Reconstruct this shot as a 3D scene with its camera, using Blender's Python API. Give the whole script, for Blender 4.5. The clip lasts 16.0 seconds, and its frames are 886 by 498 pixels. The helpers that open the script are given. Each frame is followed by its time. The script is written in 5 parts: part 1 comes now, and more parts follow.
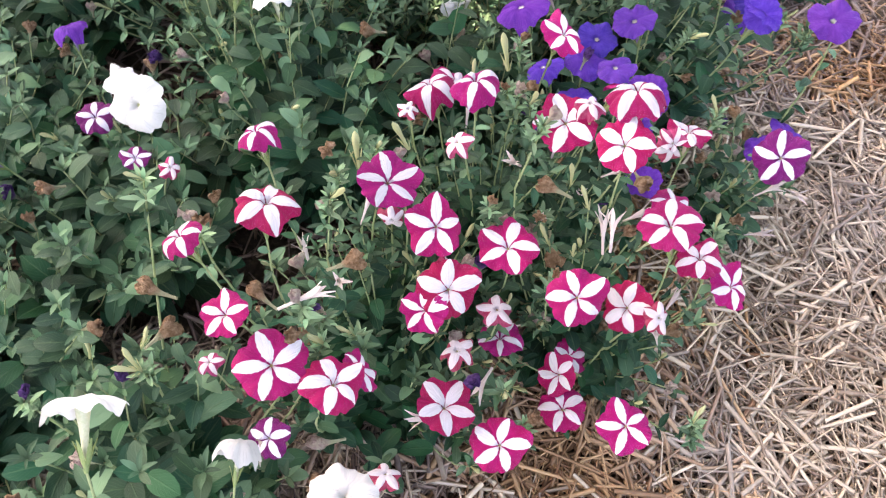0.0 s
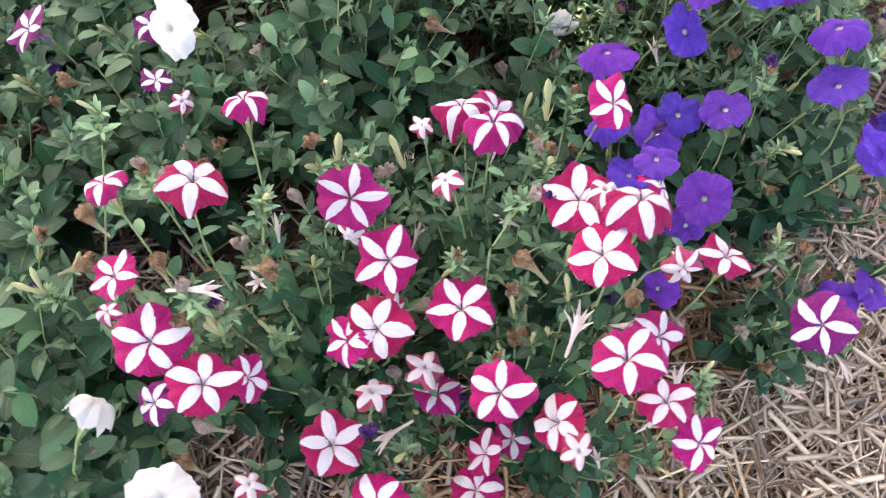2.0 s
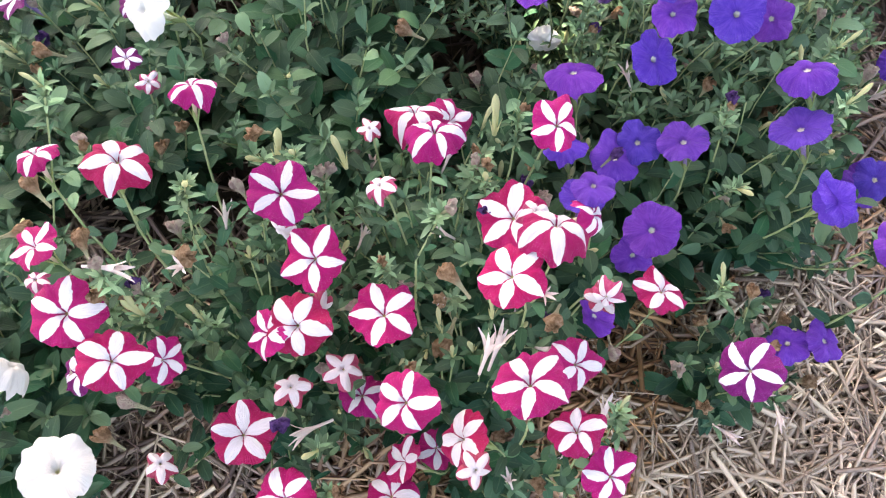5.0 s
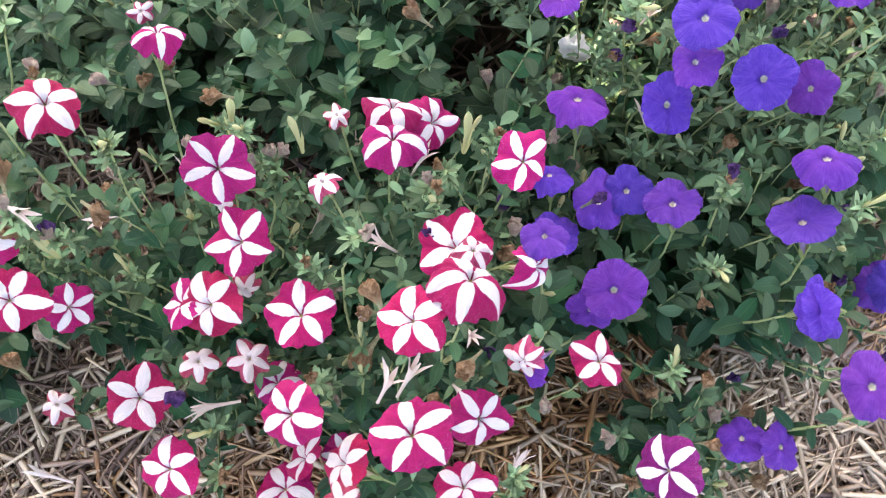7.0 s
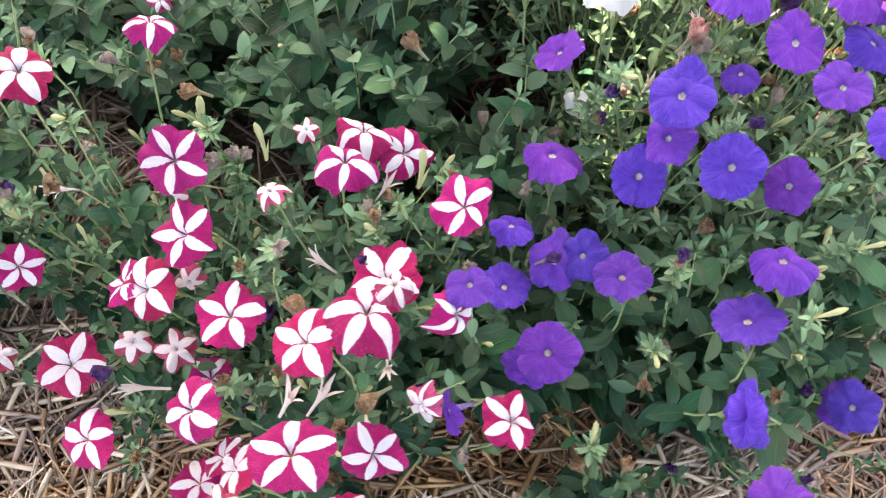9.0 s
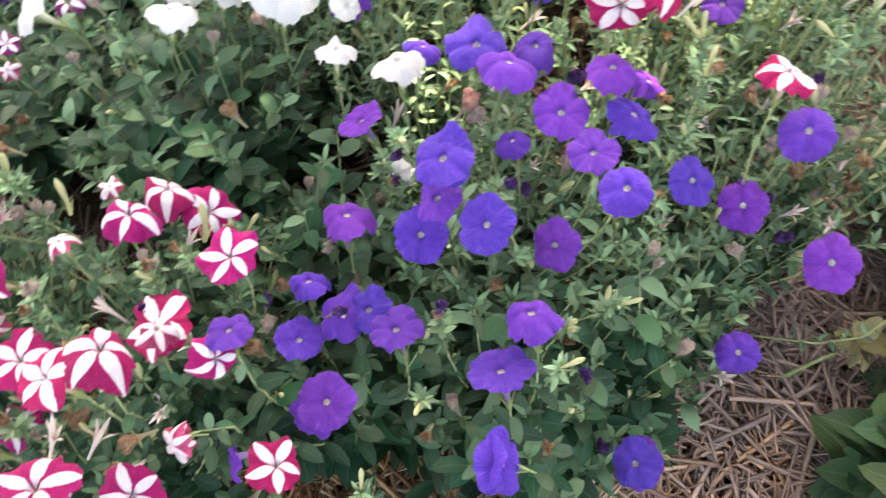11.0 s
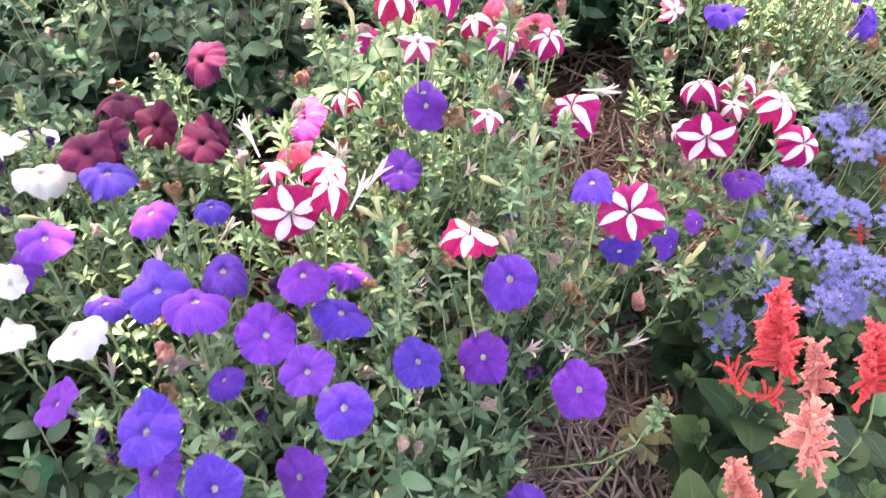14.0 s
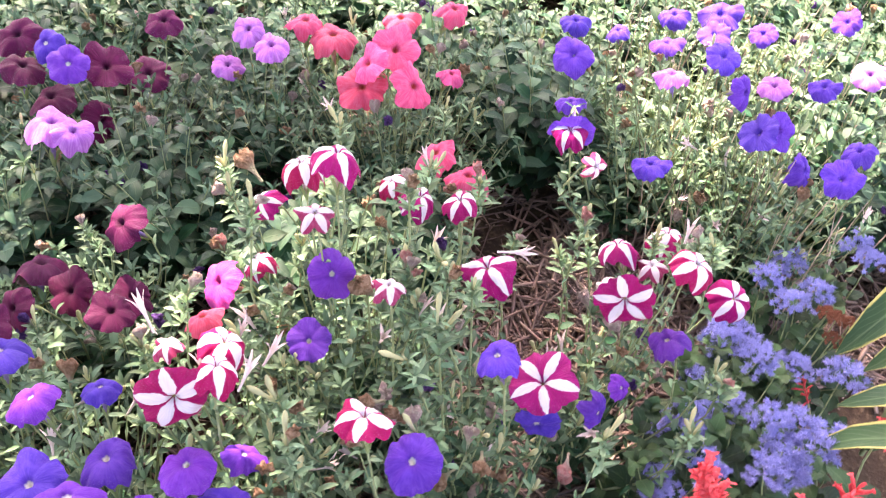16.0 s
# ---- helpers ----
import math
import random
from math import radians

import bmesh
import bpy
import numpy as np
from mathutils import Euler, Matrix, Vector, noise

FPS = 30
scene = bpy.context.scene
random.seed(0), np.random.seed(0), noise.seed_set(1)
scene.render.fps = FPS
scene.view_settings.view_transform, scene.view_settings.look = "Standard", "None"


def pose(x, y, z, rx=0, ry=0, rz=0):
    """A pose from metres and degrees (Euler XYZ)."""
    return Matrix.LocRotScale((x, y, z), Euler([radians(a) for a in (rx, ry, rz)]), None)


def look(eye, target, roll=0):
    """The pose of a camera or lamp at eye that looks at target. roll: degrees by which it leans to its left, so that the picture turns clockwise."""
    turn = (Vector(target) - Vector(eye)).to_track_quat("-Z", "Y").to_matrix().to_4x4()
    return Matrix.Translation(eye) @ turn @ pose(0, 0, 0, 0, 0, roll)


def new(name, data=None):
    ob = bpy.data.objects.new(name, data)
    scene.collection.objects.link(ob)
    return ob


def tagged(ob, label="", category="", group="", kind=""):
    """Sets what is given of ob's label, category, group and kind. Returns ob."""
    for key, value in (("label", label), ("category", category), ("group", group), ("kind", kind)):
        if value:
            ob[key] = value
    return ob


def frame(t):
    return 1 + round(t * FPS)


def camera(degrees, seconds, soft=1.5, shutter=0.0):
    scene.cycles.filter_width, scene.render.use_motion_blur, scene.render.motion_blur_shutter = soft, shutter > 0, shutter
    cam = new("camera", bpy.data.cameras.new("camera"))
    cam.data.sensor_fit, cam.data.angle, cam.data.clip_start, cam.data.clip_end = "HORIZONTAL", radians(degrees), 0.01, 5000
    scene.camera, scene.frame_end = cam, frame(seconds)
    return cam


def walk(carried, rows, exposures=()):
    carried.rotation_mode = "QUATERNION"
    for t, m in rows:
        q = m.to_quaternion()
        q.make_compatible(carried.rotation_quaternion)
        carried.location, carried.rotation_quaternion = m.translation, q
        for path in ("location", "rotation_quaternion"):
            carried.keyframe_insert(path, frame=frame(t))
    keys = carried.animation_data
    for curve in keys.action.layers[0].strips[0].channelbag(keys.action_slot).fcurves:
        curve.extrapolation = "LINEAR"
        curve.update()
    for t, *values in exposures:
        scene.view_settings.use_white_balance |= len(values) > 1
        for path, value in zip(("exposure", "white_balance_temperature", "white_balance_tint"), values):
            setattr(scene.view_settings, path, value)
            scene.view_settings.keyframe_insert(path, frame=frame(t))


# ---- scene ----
cam = camera(56.2, 16.0, 1.15, 0.4)
METRES, EYE, TILT, LEAN, TURN = 1.36, 1.155, -61.15, -5.22, 0.0
ROWS = [
    (0.0, 0.0, 0.0, 0.0, 0.0, 0.0, -0.0),
    (0.5, 0.0312, 0.0242, 0.0255, 2.64, -1.9, -3.71),
    (1.0, 0.0495, 0.0506, 0.0465, 4.48, -2.58, -7.19),
    (1.5, 0.0824, 0.0685, 0.0629, 7.82, -3.41, -13.88),
    (2.0, 0.1477, 0.083, 0.0975, 12.64, -5.4, -20.18),
    (2.5, 0.1921, 0.0872, 0.1201, 15.22, -6.41, -23.16),
    (3.0, 0.2156, 0.0874, 0.1253, 16.98, -6.77, -24.39),
    (5.5, 0.2321, 0.1177, 0.1563, 17.07, -7.6, -26.64),
    (6.0, 0.245, 0.1401, 0.1885, 19.23, -10.01, -29.21),
    (6.5, 0.2571, 0.159, 0.2161, 23.06, -13.17, -33.49),
    (7.0, 0.2663, 0.1804, 0.243, 26.48, -16.65, -37.74),
    (7.5, 0.2756, 0.1949, 0.2622, 28.78, -18.13, -39.94),
    (8.0, 0.2831, 0.2035, 0.27, 30.97, -19.23, -41.61),
    (10.5, 0.4296, 0.2639, 0.4163, 46.05, -24.56, -50.55),
    (11.0, 0.4557, 0.2746, 0.4364, 39.32, -17.4, -46.62),
    (11.5, 0.4728, 0.2841, 0.4554, 33.55, -11.59, -42.83),
    (12.0, 0.4895, 0.2898, 0.4638, 29.96, -6.15, -40.11),
    (12.5, 0.4973, 0.2924, 0.4671, 26.84, -1.55, -36.93),
    (13.0, 0.4913, 0.3006, 0.4832, 24.26, 0.54, -33.74),
    (13.5, 0.4723, 0.3137, 0.5119, 22.35, 1.36, -31.6),
    (14.0, 0.4498, 0.324, 0.5408, 20.85, 2.56, -30.33),
    (14.5, 0.4312, 0.3408, 0.5495, 18.98, 5.77, -28.79),
    (15.0, 0.4239, 0.3495, 0.5623, 17.49, 9.01, -27.37),
    (15.5, 0.4376, 0.3573, 0.5818, 18.11, 10.88, -27.31),
    (16.0, 0.4806, 0.3642, 0.6125, 20.59, 11.3, -29.11),
]
walk(cam, [(t, pose(0, 0, EYE, TILT, LEAN, TURN) @ pose(METRES * x, METRES * y, METRES * z, 90 + pitch, roll, yaw)) for t, x, y, z, yaw, pitch, roll in ROWS],
     [(0.0, 2.82, 8050, 23), (8.0, 2.97, 8200, 19), (10.5, 3.02, 8900, 19), (12.5, 3.06, 8700, 26), (14.5, 3.28, 8150, 31), (16.0, 3.04, 7800, 38)])

# ---- light: high soft daylight ----
SUN_AZ, SUN_EL = 150.0, 52.0      # degrees: azimuth from +x towards +y, and height
world = bpy.data.worlds.new("sky")
scene.world = world
world.use_nodes = True
wn = world.node_tree
sky = wn.nodes.new("ShaderNodeTexSky")
sky.sky_type, sky.sun_disc = "NISHITA", False
sky.sun_elevation, sky.sun_rotation = radians(SUN_EL), radians(90 - SUN_AZ)
sky.air_density, sky.dust_density, sky.ozone_density = 1.0, 2.5, 1.0
wn.nodes["Background"].inputs["Strength"].default_value = 0.15
wn.links.new(sky.outputs[0], wn.nodes["Background"].inputs["Color"])
lamp = bpy.data.lights.new("sun", "SUN")
lamp.energy, lamp.angle, lamp.color = 4.6, radians(0.9), (1.0, 0.94, 0.86)
sun = new("sun", lamp)
sd = Vector((math.cos(radians(SUN_EL)) * math.cos(radians(SUN_AZ)), math.cos(radians(SUN_EL)) * math.sin(radians(SUN_AZ)), math.sin(radians(SUN_EL))))
sun.matrix_world = look(sd * 20, (0, 0, 0))


# ---- materials ----
class Nodes:
    """A small wrapper for building node materials."""

    def __init__(self, name):
        self.mat = bpy.data.materials.new(name)
        self.mat.use_nodes = True
        self.t = self.mat.node_tree
        self.bsdf = self.t.nodes["Principled BSDF"]
        self.out = self.t.nodes["Material Output"]

    def put(self, socket, value):
        if isinstance(value, bpy.types.NodeSocket):
            self.t.links.new(value, socket)
        else:
            socket.default_value = value

    def math(self, op, a, b=0.0, c=0.0):
        n = self.t.nodes.new("ShaderNodeMath")
        n.operation = op
        for s, v in zip(n.inputs, (a, b, c)):
            self.put(s, v)
        return n.outputs[0]

    def noise(self, scale, detail=3.0, vec=None, rough=0.55):
        n = self.t.nodes.new("ShaderNodeTexNoise")
        n.inputs["Scale"].default_value, n.inputs["Detail"].default_value, n.inputs["Roughness"].default_value = scale, detail, rough
        if vec is not None:
            self.put(n.inputs["Vector"], vec)
        return n.outputs[0]

    def mix(self, f, a, b, mode="MIX"):
        n = self.t.nodes.new("ShaderNodeMix")
        n.data_type, n.blend_type = "RGBA", mode
        self.put(n.inputs["Factor"], f)
        for s, v in ((n.inputs[6], a), (n.inputs[7], b)):
            self.put(s, (*v, 1.0) if isinstance(v, tuple) and len(v) == 3 else v)
        return n.outputs[2]

    def ramp(self, f, lo, hi):
        n = self.t.nodes.new("ShaderNodeMapRange")
        n.interpolation_type = "SMOOTHSTEP"
        self.put(n.inputs[0], f)
        n.inputs[1].default_value, n.inputs[2].default_value = lo, hi
        return n.outputs[0]

    def object_coords(self):
        return self.t.nodes.new("ShaderNodeTexCoord").outputs["Object"]

    def uv(self):
        s = self.t.nodes.new("ShaderNodeSeparateXYZ")
        u = self.t.nodes.new("ShaderNodeUVMap")
        self.t.links.new(u.outputs[0], s.inputs[0])
        return s.outputs[0], s.outputs[1], u.outputs[0]

    def chance(self):
        """A random number for each object and each loose piece of a mesh."""
        a = self.t.nodes.new("ShaderNodeObjectInfo").outputs["Random"]
        b = self.t.nodes.new("ShaderNodeNewGeometry").outputs["Random Per Island"]
        return self.math("FRACT", self.math("ADD", a, b))

    def bump(self, height, strength, distance=0.002):
        n = self.t.nodes.new("ShaderNodeBump")
        n.inputs["Strength"].default_value, n.inputs["Distance"].default_value = strength, distance
        self.put(n.inputs["Height"], height)
        self.t.links.new(n.outputs[0], self.bsdf.inputs["Normal"])

    def finish(self, colour, rough=0.6, thin=0.0, spec=0.3, hair=0.0):
        self.bsdf.inputs["Sheen Weight"].default_value, self.bsdf.inputs["Sheen Roughness"].default_value = hair, 0.45
        self.put(self.bsdf.inputs["Base Color"], (*colour, 1.0) if isinstance(colour, tuple) else colour)
        self.put(self.bsdf.inputs["Roughness"], rough)
        self.bsdf.inputs["Specular IOR Level"].default_value = spec
        if thin:
            tr = self.t.nodes.new("ShaderNodeBsdfTranslucent")
            self.put(tr.inputs["Color"], (*colour, 1.0) if isinstance(colour, tuple) else colour)
            m = self.t.nodes.new("ShaderNodeMixShader")
            m.inputs[0].default_value = thin
            self.t.links.new(self.bsdf.outputs[0], m.inputs[1])
            self.t.links.new(tr.outputs[0], m.inputs[2])
            self.t.links.new(m.outputs[0], self.out.inputs["Surface"])
        return self.mat


def petal_material(name, base, edge, eye, eye_size, dark=0.0, rays=None, ray_width=0.44, sway=0.024, centre=0.5):
    """A petunia limb: veined colour, a small eye in the throat and, for striped kinds, five pale rays."""
    n = Nodes(name)
    u, v, uvw = n.uv()
    rho = n.math("SQRT", n.math("ADD", n.math("MULTIPLY", u, u), n.math("MULTIPLY", v, v)))
    theta = n.math("ARCTAN2", v, u)
    vein = n.t.nodes.new("ShaderNodeCombineXYZ")
    n.put(vein.inputs[0], n.math("MULTIPLY", theta, 9.0))
    n.put(vein.inputs[1], n.math("MULTIPLY", rho, 1.6))
    n.put(vein.inputs[2], n.math("MULTIPLY", n.t.nodes.new("ShaderNodeObjectInfo").outputs["Random"], 40.0))
    veins = n.noise(1.7, 4.0, vein.outputs[0])
    blot = n.noise(3.0, 2.0, uvw)
    col = n.mix(n.math("MULTIPLY", n.ramp(veins, 0.3, 0.75), 0.7), base, edge)
    col = n.mix(n.math("MULTIPLY", n.ramp(blot, 0.45, 0.7), 0.45), col, tuple(min(0.85, c * 1.12 + 0.004) for c in edge))
    if dark:
        col = n.mix(n.math("MULTIPLY", n.ramp(rho, 0.34, 0.08), dark), col, tuple(c * 0.35 for c in base))
    if rays:
        twist = n.math("MULTIPLY", n.math("SUBTRACT", n.math("FRACT", n.math("MULTIPLY", n.t.nodes.new("ShaderNodeObjectInfo").outputs["Random"], 7.3)), 0.4), n.math("MULTIPLY", rho, 0.55))
        away = n.math("PINGPONG", n.math("ADD", n.math("ADD", theta, twist), 2 * math.pi), radians(36))
        arc = n.math("MULTIPLY", rho, away)
        broad = n.math("MULTIPLY", n.math("ADD", n.math("MULTIPLY", n.t.nodes.new("ShaderNodeObjectInfo").outputs["Random"], 0.45), 0.76), ray_width)
        wide = n.math("MULTIPLY", n.math("MULTIPLY", n.math("MULTIPLY", rho, broad), n.math("SUBTRACT", 1.04, rho)), n.ramp(rho, -0.45, 0.45))
        rag = n.math("MULTIPLY", n.math("SUBTRACT", n.noise(7.0, 5.0, uvw), 0.5), 0.10)
        mask = n.ramp(n.math("ADD", n.math("SUBTRACT", wide, arc), rag), -0.008, 0.012)
        ray_col = n.mix(n.ramp(veins, 0.3, 0.7), rays, tuple(c * 0.86 for c in rays))
        col = n.mix(mask, col, ray_col)
    dust = n.math("MULTIPLY", n.ramp(n.noise(38.0, 2.0, uvw), 0.60, 0.68), n.ramp(rho, 0.45, 1.0))
    col = n.mix(n.math("MULTIPLY", dust, 0.4), col, n.mix(0.5, col, (0.8, 0.7, 0.8)))
    col = n.mix(n.ramp(rho, eye_size, eye_size * 0.55), col, eye)
    tone = n.t.nodes.new("ShaderNodeHueSaturation")
    r = n.t.nodes.new("ShaderNodeObjectInfo").outputs["Random"]
    n.put(tone.inputs["Value"], n.math("ADD", n.math("MULTIPLY", n.math("FRACT", n.math("MULTIPLY", r, 3.7)), 0.40), 0.74))
    n.put(tone.inputs["Hue"], n.math("ADD", n.math("MULTIPLY", r, sway), centre - sway / 2))
    n.put(tone.inputs["Color"], col)
    n.bump(n.math("ADD", veins, n.math("MULTIPLY", n.noise(30.0, 2.0, uvw), 0.3)), 0.6, 0.003)
    return n.finish(tone.outputs[0], 0.6, 0.20, 0.2, 0.02)


def leaf_material(name, old, young, rim=None):
    n = Nodes(name)
    u, v, uvw = n.uv()
    r = n.chance()
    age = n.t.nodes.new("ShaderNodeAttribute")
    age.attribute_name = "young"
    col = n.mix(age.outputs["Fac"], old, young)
    col = n.mix(n.math("MULTIPLY", r, 0.55), col, n.mix(0.6, col, (0.34, 0.40, 0.30), "MULTIPLY"))
    tone = n.t.nodes.new("ShaderNodeHueSaturation")
    # brightness varies per leaf to imitate uneven light in the foliage
    n.put(tone.inputs["Value"], n.math("ADD", n.math("MULTIPLY", n.math("POWER", n.math("FRACT", n.math("MULTIPLY", r, 17.0)), 1.7), 1.15), 0.55))
    n.put(tone.inputs["Hue"], n.math("ADD", n.math("MULTIPLY", n.math("FRACT", n.math("MULTIPLY", r, 5.0)), 0.04), 0.485))
    n.put(tone.inputs["Color"], col)
    col = tone.outputs[0]
    spots = n.noise(2.6, 4.0, uvw)
    col = n.mix(n.math("MULTIPLY", n.ramp(spots, 0.55, 0.78), 0.22), col, (0.08, 0.18, 0.07))
    side = n.math("ABSOLUTE", v)
    slant = n.math("FRACT", n.math("MULTIPLY", n.math("SUBTRACT", u, n.math("MULTIPLY", side, 0.5)), 7.0))
    lateral = n.ramp(n.math("ABSOLUTE", n.math("SUBTRACT", slant, 0.5)), 0.10, 0.02)
    rib = n.ramp(side, 0.10, 0.02)
    veins = n.math("MAXIMUM", rib, n.math("MULTIPLY", lateral, 0.5))
    col = n.mix(n.math("MULTIPLY", veins, 0.28), col, n.mix(0.5, col, (0.22, 0.36, 0.17)))
    if rim:
        col = n.mix(n.ramp(n.math("ADD", side, n.math("MULTIPLY", n.math("SUBTRACT", spots, 0.5), 0.7)), 0.80, 0.92), col, rim)
    n.bump(n.math("SUBTRACT", n.math("MULTIPLY", n.noise(14.0, 2.0, uvw), 0.5), veins), 0.4, 0.0015)
    return n.finish(col, 0.5, 0.18, 0.24, 0.012)


def plain_material(name, a, b, scale, rough=0.7, thin=0.0, bump=0.3):
    n = Nodes(name)
    c = n.object_coords()
    f = n.noise(scale, 4.0, c)
    col = n.mix(n.ramp(f, 0.3, 0.7), a, b)
    col = n.mix(n.math("MULTIPLY", n.chance(), 0.3), col, b)
    n.bump(n.noise(scale * 5, 3.0, c), bump)
    return n.finish(col, rough, thin)


def wilt_material(name, base, a, b):
    """A spent flower: a pale green tube that browns towards its crumpled mouth."""
    n = Nodes(name)
    c = n.object_coords()
    sep = n.t.nodes.new("ShaderNodeSeparateXYZ")
    n.t.links.new(c, sep.inputs[0])
    crumple = n.noise(5.0, 4.0, c)
    mouth = n.mix(n.ramp(crumple, 0.35, 0.65), a, b)
    mouth = n.mix(n.math("MULTIPLY", n.chance(), 0.35), mouth, tuple(v * 0.55 for v in a))
    col = n.mix(n.ramp(n.math("ADD", sep.outputs[2], n.math("MULTIPLY", n.math("SUBTRACT", crumple, 0.5), 0.5)), -0.55, -0.2), base, mouth)
    n.bump(n.noise(16.0, 3.0, c), 0.7, 0.05)
    return n.finish(col, 0.8, 0.12, 0.2)


PETALS = {
    "star": petal_material("crimson_star_petal", (0.33, 0.0015, 0.055), (0.43, 0.005, 0.092), (0.42, 0.36, 0.14), 0.055, 0.1, (0.82, 0.775, 0.79), 0.72, sway=0.036, centre=0.487),
    "pale": petal_material("pale_striped_petal", (0.38, 0.02, 0.09), (0.52, 0.10, 0.18), (0.50, 0.44, 0.24), 0.07, 0.2, (0.88, 0.78, 0.78), 0.98),
    "darkstar": petal_material("dark_purple_star_petal", (0.13, 0.004, 0.085), (0.22, 0.012, 0.15), (0.5, 0.45, 0.25), 0.06, 0.2, (0.86, 0.80, 0.88), 0.64),
    "purple": petal_material("purple_petal", (0.098, 0.020, 0.325), (0.168, 0.056, 0.445), (0.95, 0.92, 0.76), 0.13, 0.10, sway=0.055),
    "violet": petal_material("blue_violet_petal", (0.084, 0.024, 0.36), (0.165, 0.070, 0.50), (0.6, 0.5, 0.65), 0.06, 0.1),
    "white": petal_material("white_petal", (0.80, 0.80, 0.75), (0.74, 0.74, 0.69), (0.70, 0.72, 0.42), 0.07, 0.0),
    "coral": petal_material("coral_pink_petal", (0.80, 0.062, 0.17), (0.88, 0.17, 0.29), (0.52, 0.07, 0.06), 0.15, 0.5),
    "maroon": petal_material("maroon_petal", (0.085, 0.002, 0.032), (0.15, 0.006, 0.060), (0.03, 0.001, 0.014), 0.12, 0.6),
    "magenta": petal_material("magenta_petal", (0.50, 0.030, 0.24), (0.60, 0.09, 0.36), (0.25, 0.01, 0.12), 0.10, 0.5),
    "lilac": petal_material("lilac_petal", (0.42, 0.11, 0.47), (0.62, 0.28, 0.62), (0.2, 0.03, 0.25), 0.10, 0.5),
}
TUBES = {
    "star": plain_material("pale_pink_tube", (0.62, 0.42, 0.36), (0.55, 0.52, 0.34), 40, 0.6, 0.2),
    "purple": plain_material("violet_tube", (0.22, 0.12, 0.42), (0.35, 0.28, 0.42), 40, 0.6, 0.2),
    "white": plain_material("cream_tube", (0.72, 0.72, 0.55), (0.60, 0.64, 0.40), 40, 0.6, 0.2),
    "coral": plain_material("rose_tube", (0.60, 0.22, 0.22), (0.5, 0.3, 0.22), 40, 0.6, 0.2),
}
# besides age, the old tone is darkened for shade low in the plants
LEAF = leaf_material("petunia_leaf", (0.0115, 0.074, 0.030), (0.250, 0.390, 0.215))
LEAF_BROAD = leaf_material("salvia_leaf", (0.030, 0.080, 0.032), (0.11, 0.20, 0.07))
LEAF_EDGED = leaf_material("variegated_leaf", (0.018, 0.065, 0.022), (0.05, 0.13, 0.04), (0.42, 0.41, 0.12))
LEAF_DRY = leaf_material("faded_leaf", (0.22, 0.20, 0.10), (0.30, 0.28, 0.15))
STEM = plain_material("green_stem", (0.20, 0.28, 0.11), (0.32, 0.37, 0.19), 60, 0.65)
CALYX = plain_material("calyx_green", (0.16, 0.25, 0.09), (0.28, 0.35, 0.14), 60, 0.65, 0.15)
BUD = plain_material("bud_green", (0.42, 0.46, 0.20), (0.55, 0.54, 0.30), 60, 0.65, 0.15)
WILT = wilt_material("wilted_petal", (0.46, 0.44, 0.27), (0.30, 0.17, 0.085), (0.56, 0.36, 0.22))
WILT_PALE = wilt_material("faded_white_petal", (0.48, 0.48, 0.30), (0.64, 0.54, 0.42), (0.48, 0.32, 0.30))
WILT_PINK = wilt_material("wilted_pink_petal", (0.50, 0.42, 0.30), (0.60, 0.22, 0.18), (0.70, 0.42, 0.34))
WILT_DARK = wilt_material("shrivelled_purple_petal", (0.30, 0.34, 0.22), (0.05, 0.018, 0.11), (0.15, 0.07, 0.25))
# dark-to-pale range widened to paint highlights and shadows into the heads
FLUFF = plain_material("ageratum_fluff", (0.15, 0.17, 0.46), (0.46, 0.48, 0.78), 90, 0.8, 0.2, 0.1)
FLUFF_RUST = plain_material("withered_rust_fluff", (0.16, 0.05, 0.025), (0.32, 0.13, 0.07), 90, 0.85, 0.1, 0.2)
SALVIA = plain_material("scarlet_floret", (0.70, 0.040, 0.052), (0.80, 0.13, 0.13), 60, 0.55, 0.2, 0.2)
SALVIA_OLD = plain_material("faded_coral_floret", (0.62, 0.15, 0.12), (0.72, 0.32, 0.26), 60, 0.65, 0.2, 0.2)


def straw_material(name, dark, light, grey):
    n = Nodes(name)
    c = n.chance()
    along = n.noise(55.0, 4.0, n.object_coords())
    big = n.noise(2.2, 2.0, n.object_coords())
    col = n.mix(n.math("POWER", c, 1.3), dark, light)
    col = n.mix(n.math("MULTIPLY", n.ramp(along, 0.4, 0.8), 0.55), col, grey)
    col = n.mix(n.math("MULTIPLY", n.ramp(big, 0.4, 0.65), 0.45), col, n.mix(0.5, col, (0.55, 0.50, 0.47)))
    n.bump(n.noise(300.0, 2.0, n.object_coords()), 0.3, 0.001)
    return n.finish(col, 0.55, 0.0, 0.35)


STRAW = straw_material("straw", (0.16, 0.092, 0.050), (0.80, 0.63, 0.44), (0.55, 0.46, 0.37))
STRAW_ORANGE = straw_material("orange_brown_straw", (0.17, 0.070, 0.025), (0.64, 0.38, 0.18), (0.44, 0.27, 0.14))
# old browner straw; shade on the ground is darkened into its colour too
STRAW_OLD_SHADED = straw_material("old_brown_shaded_straw", (0.092, 0.050, 0.036), (0.42, 0.285, 0.205), (0.28, 0.205, 0.17))


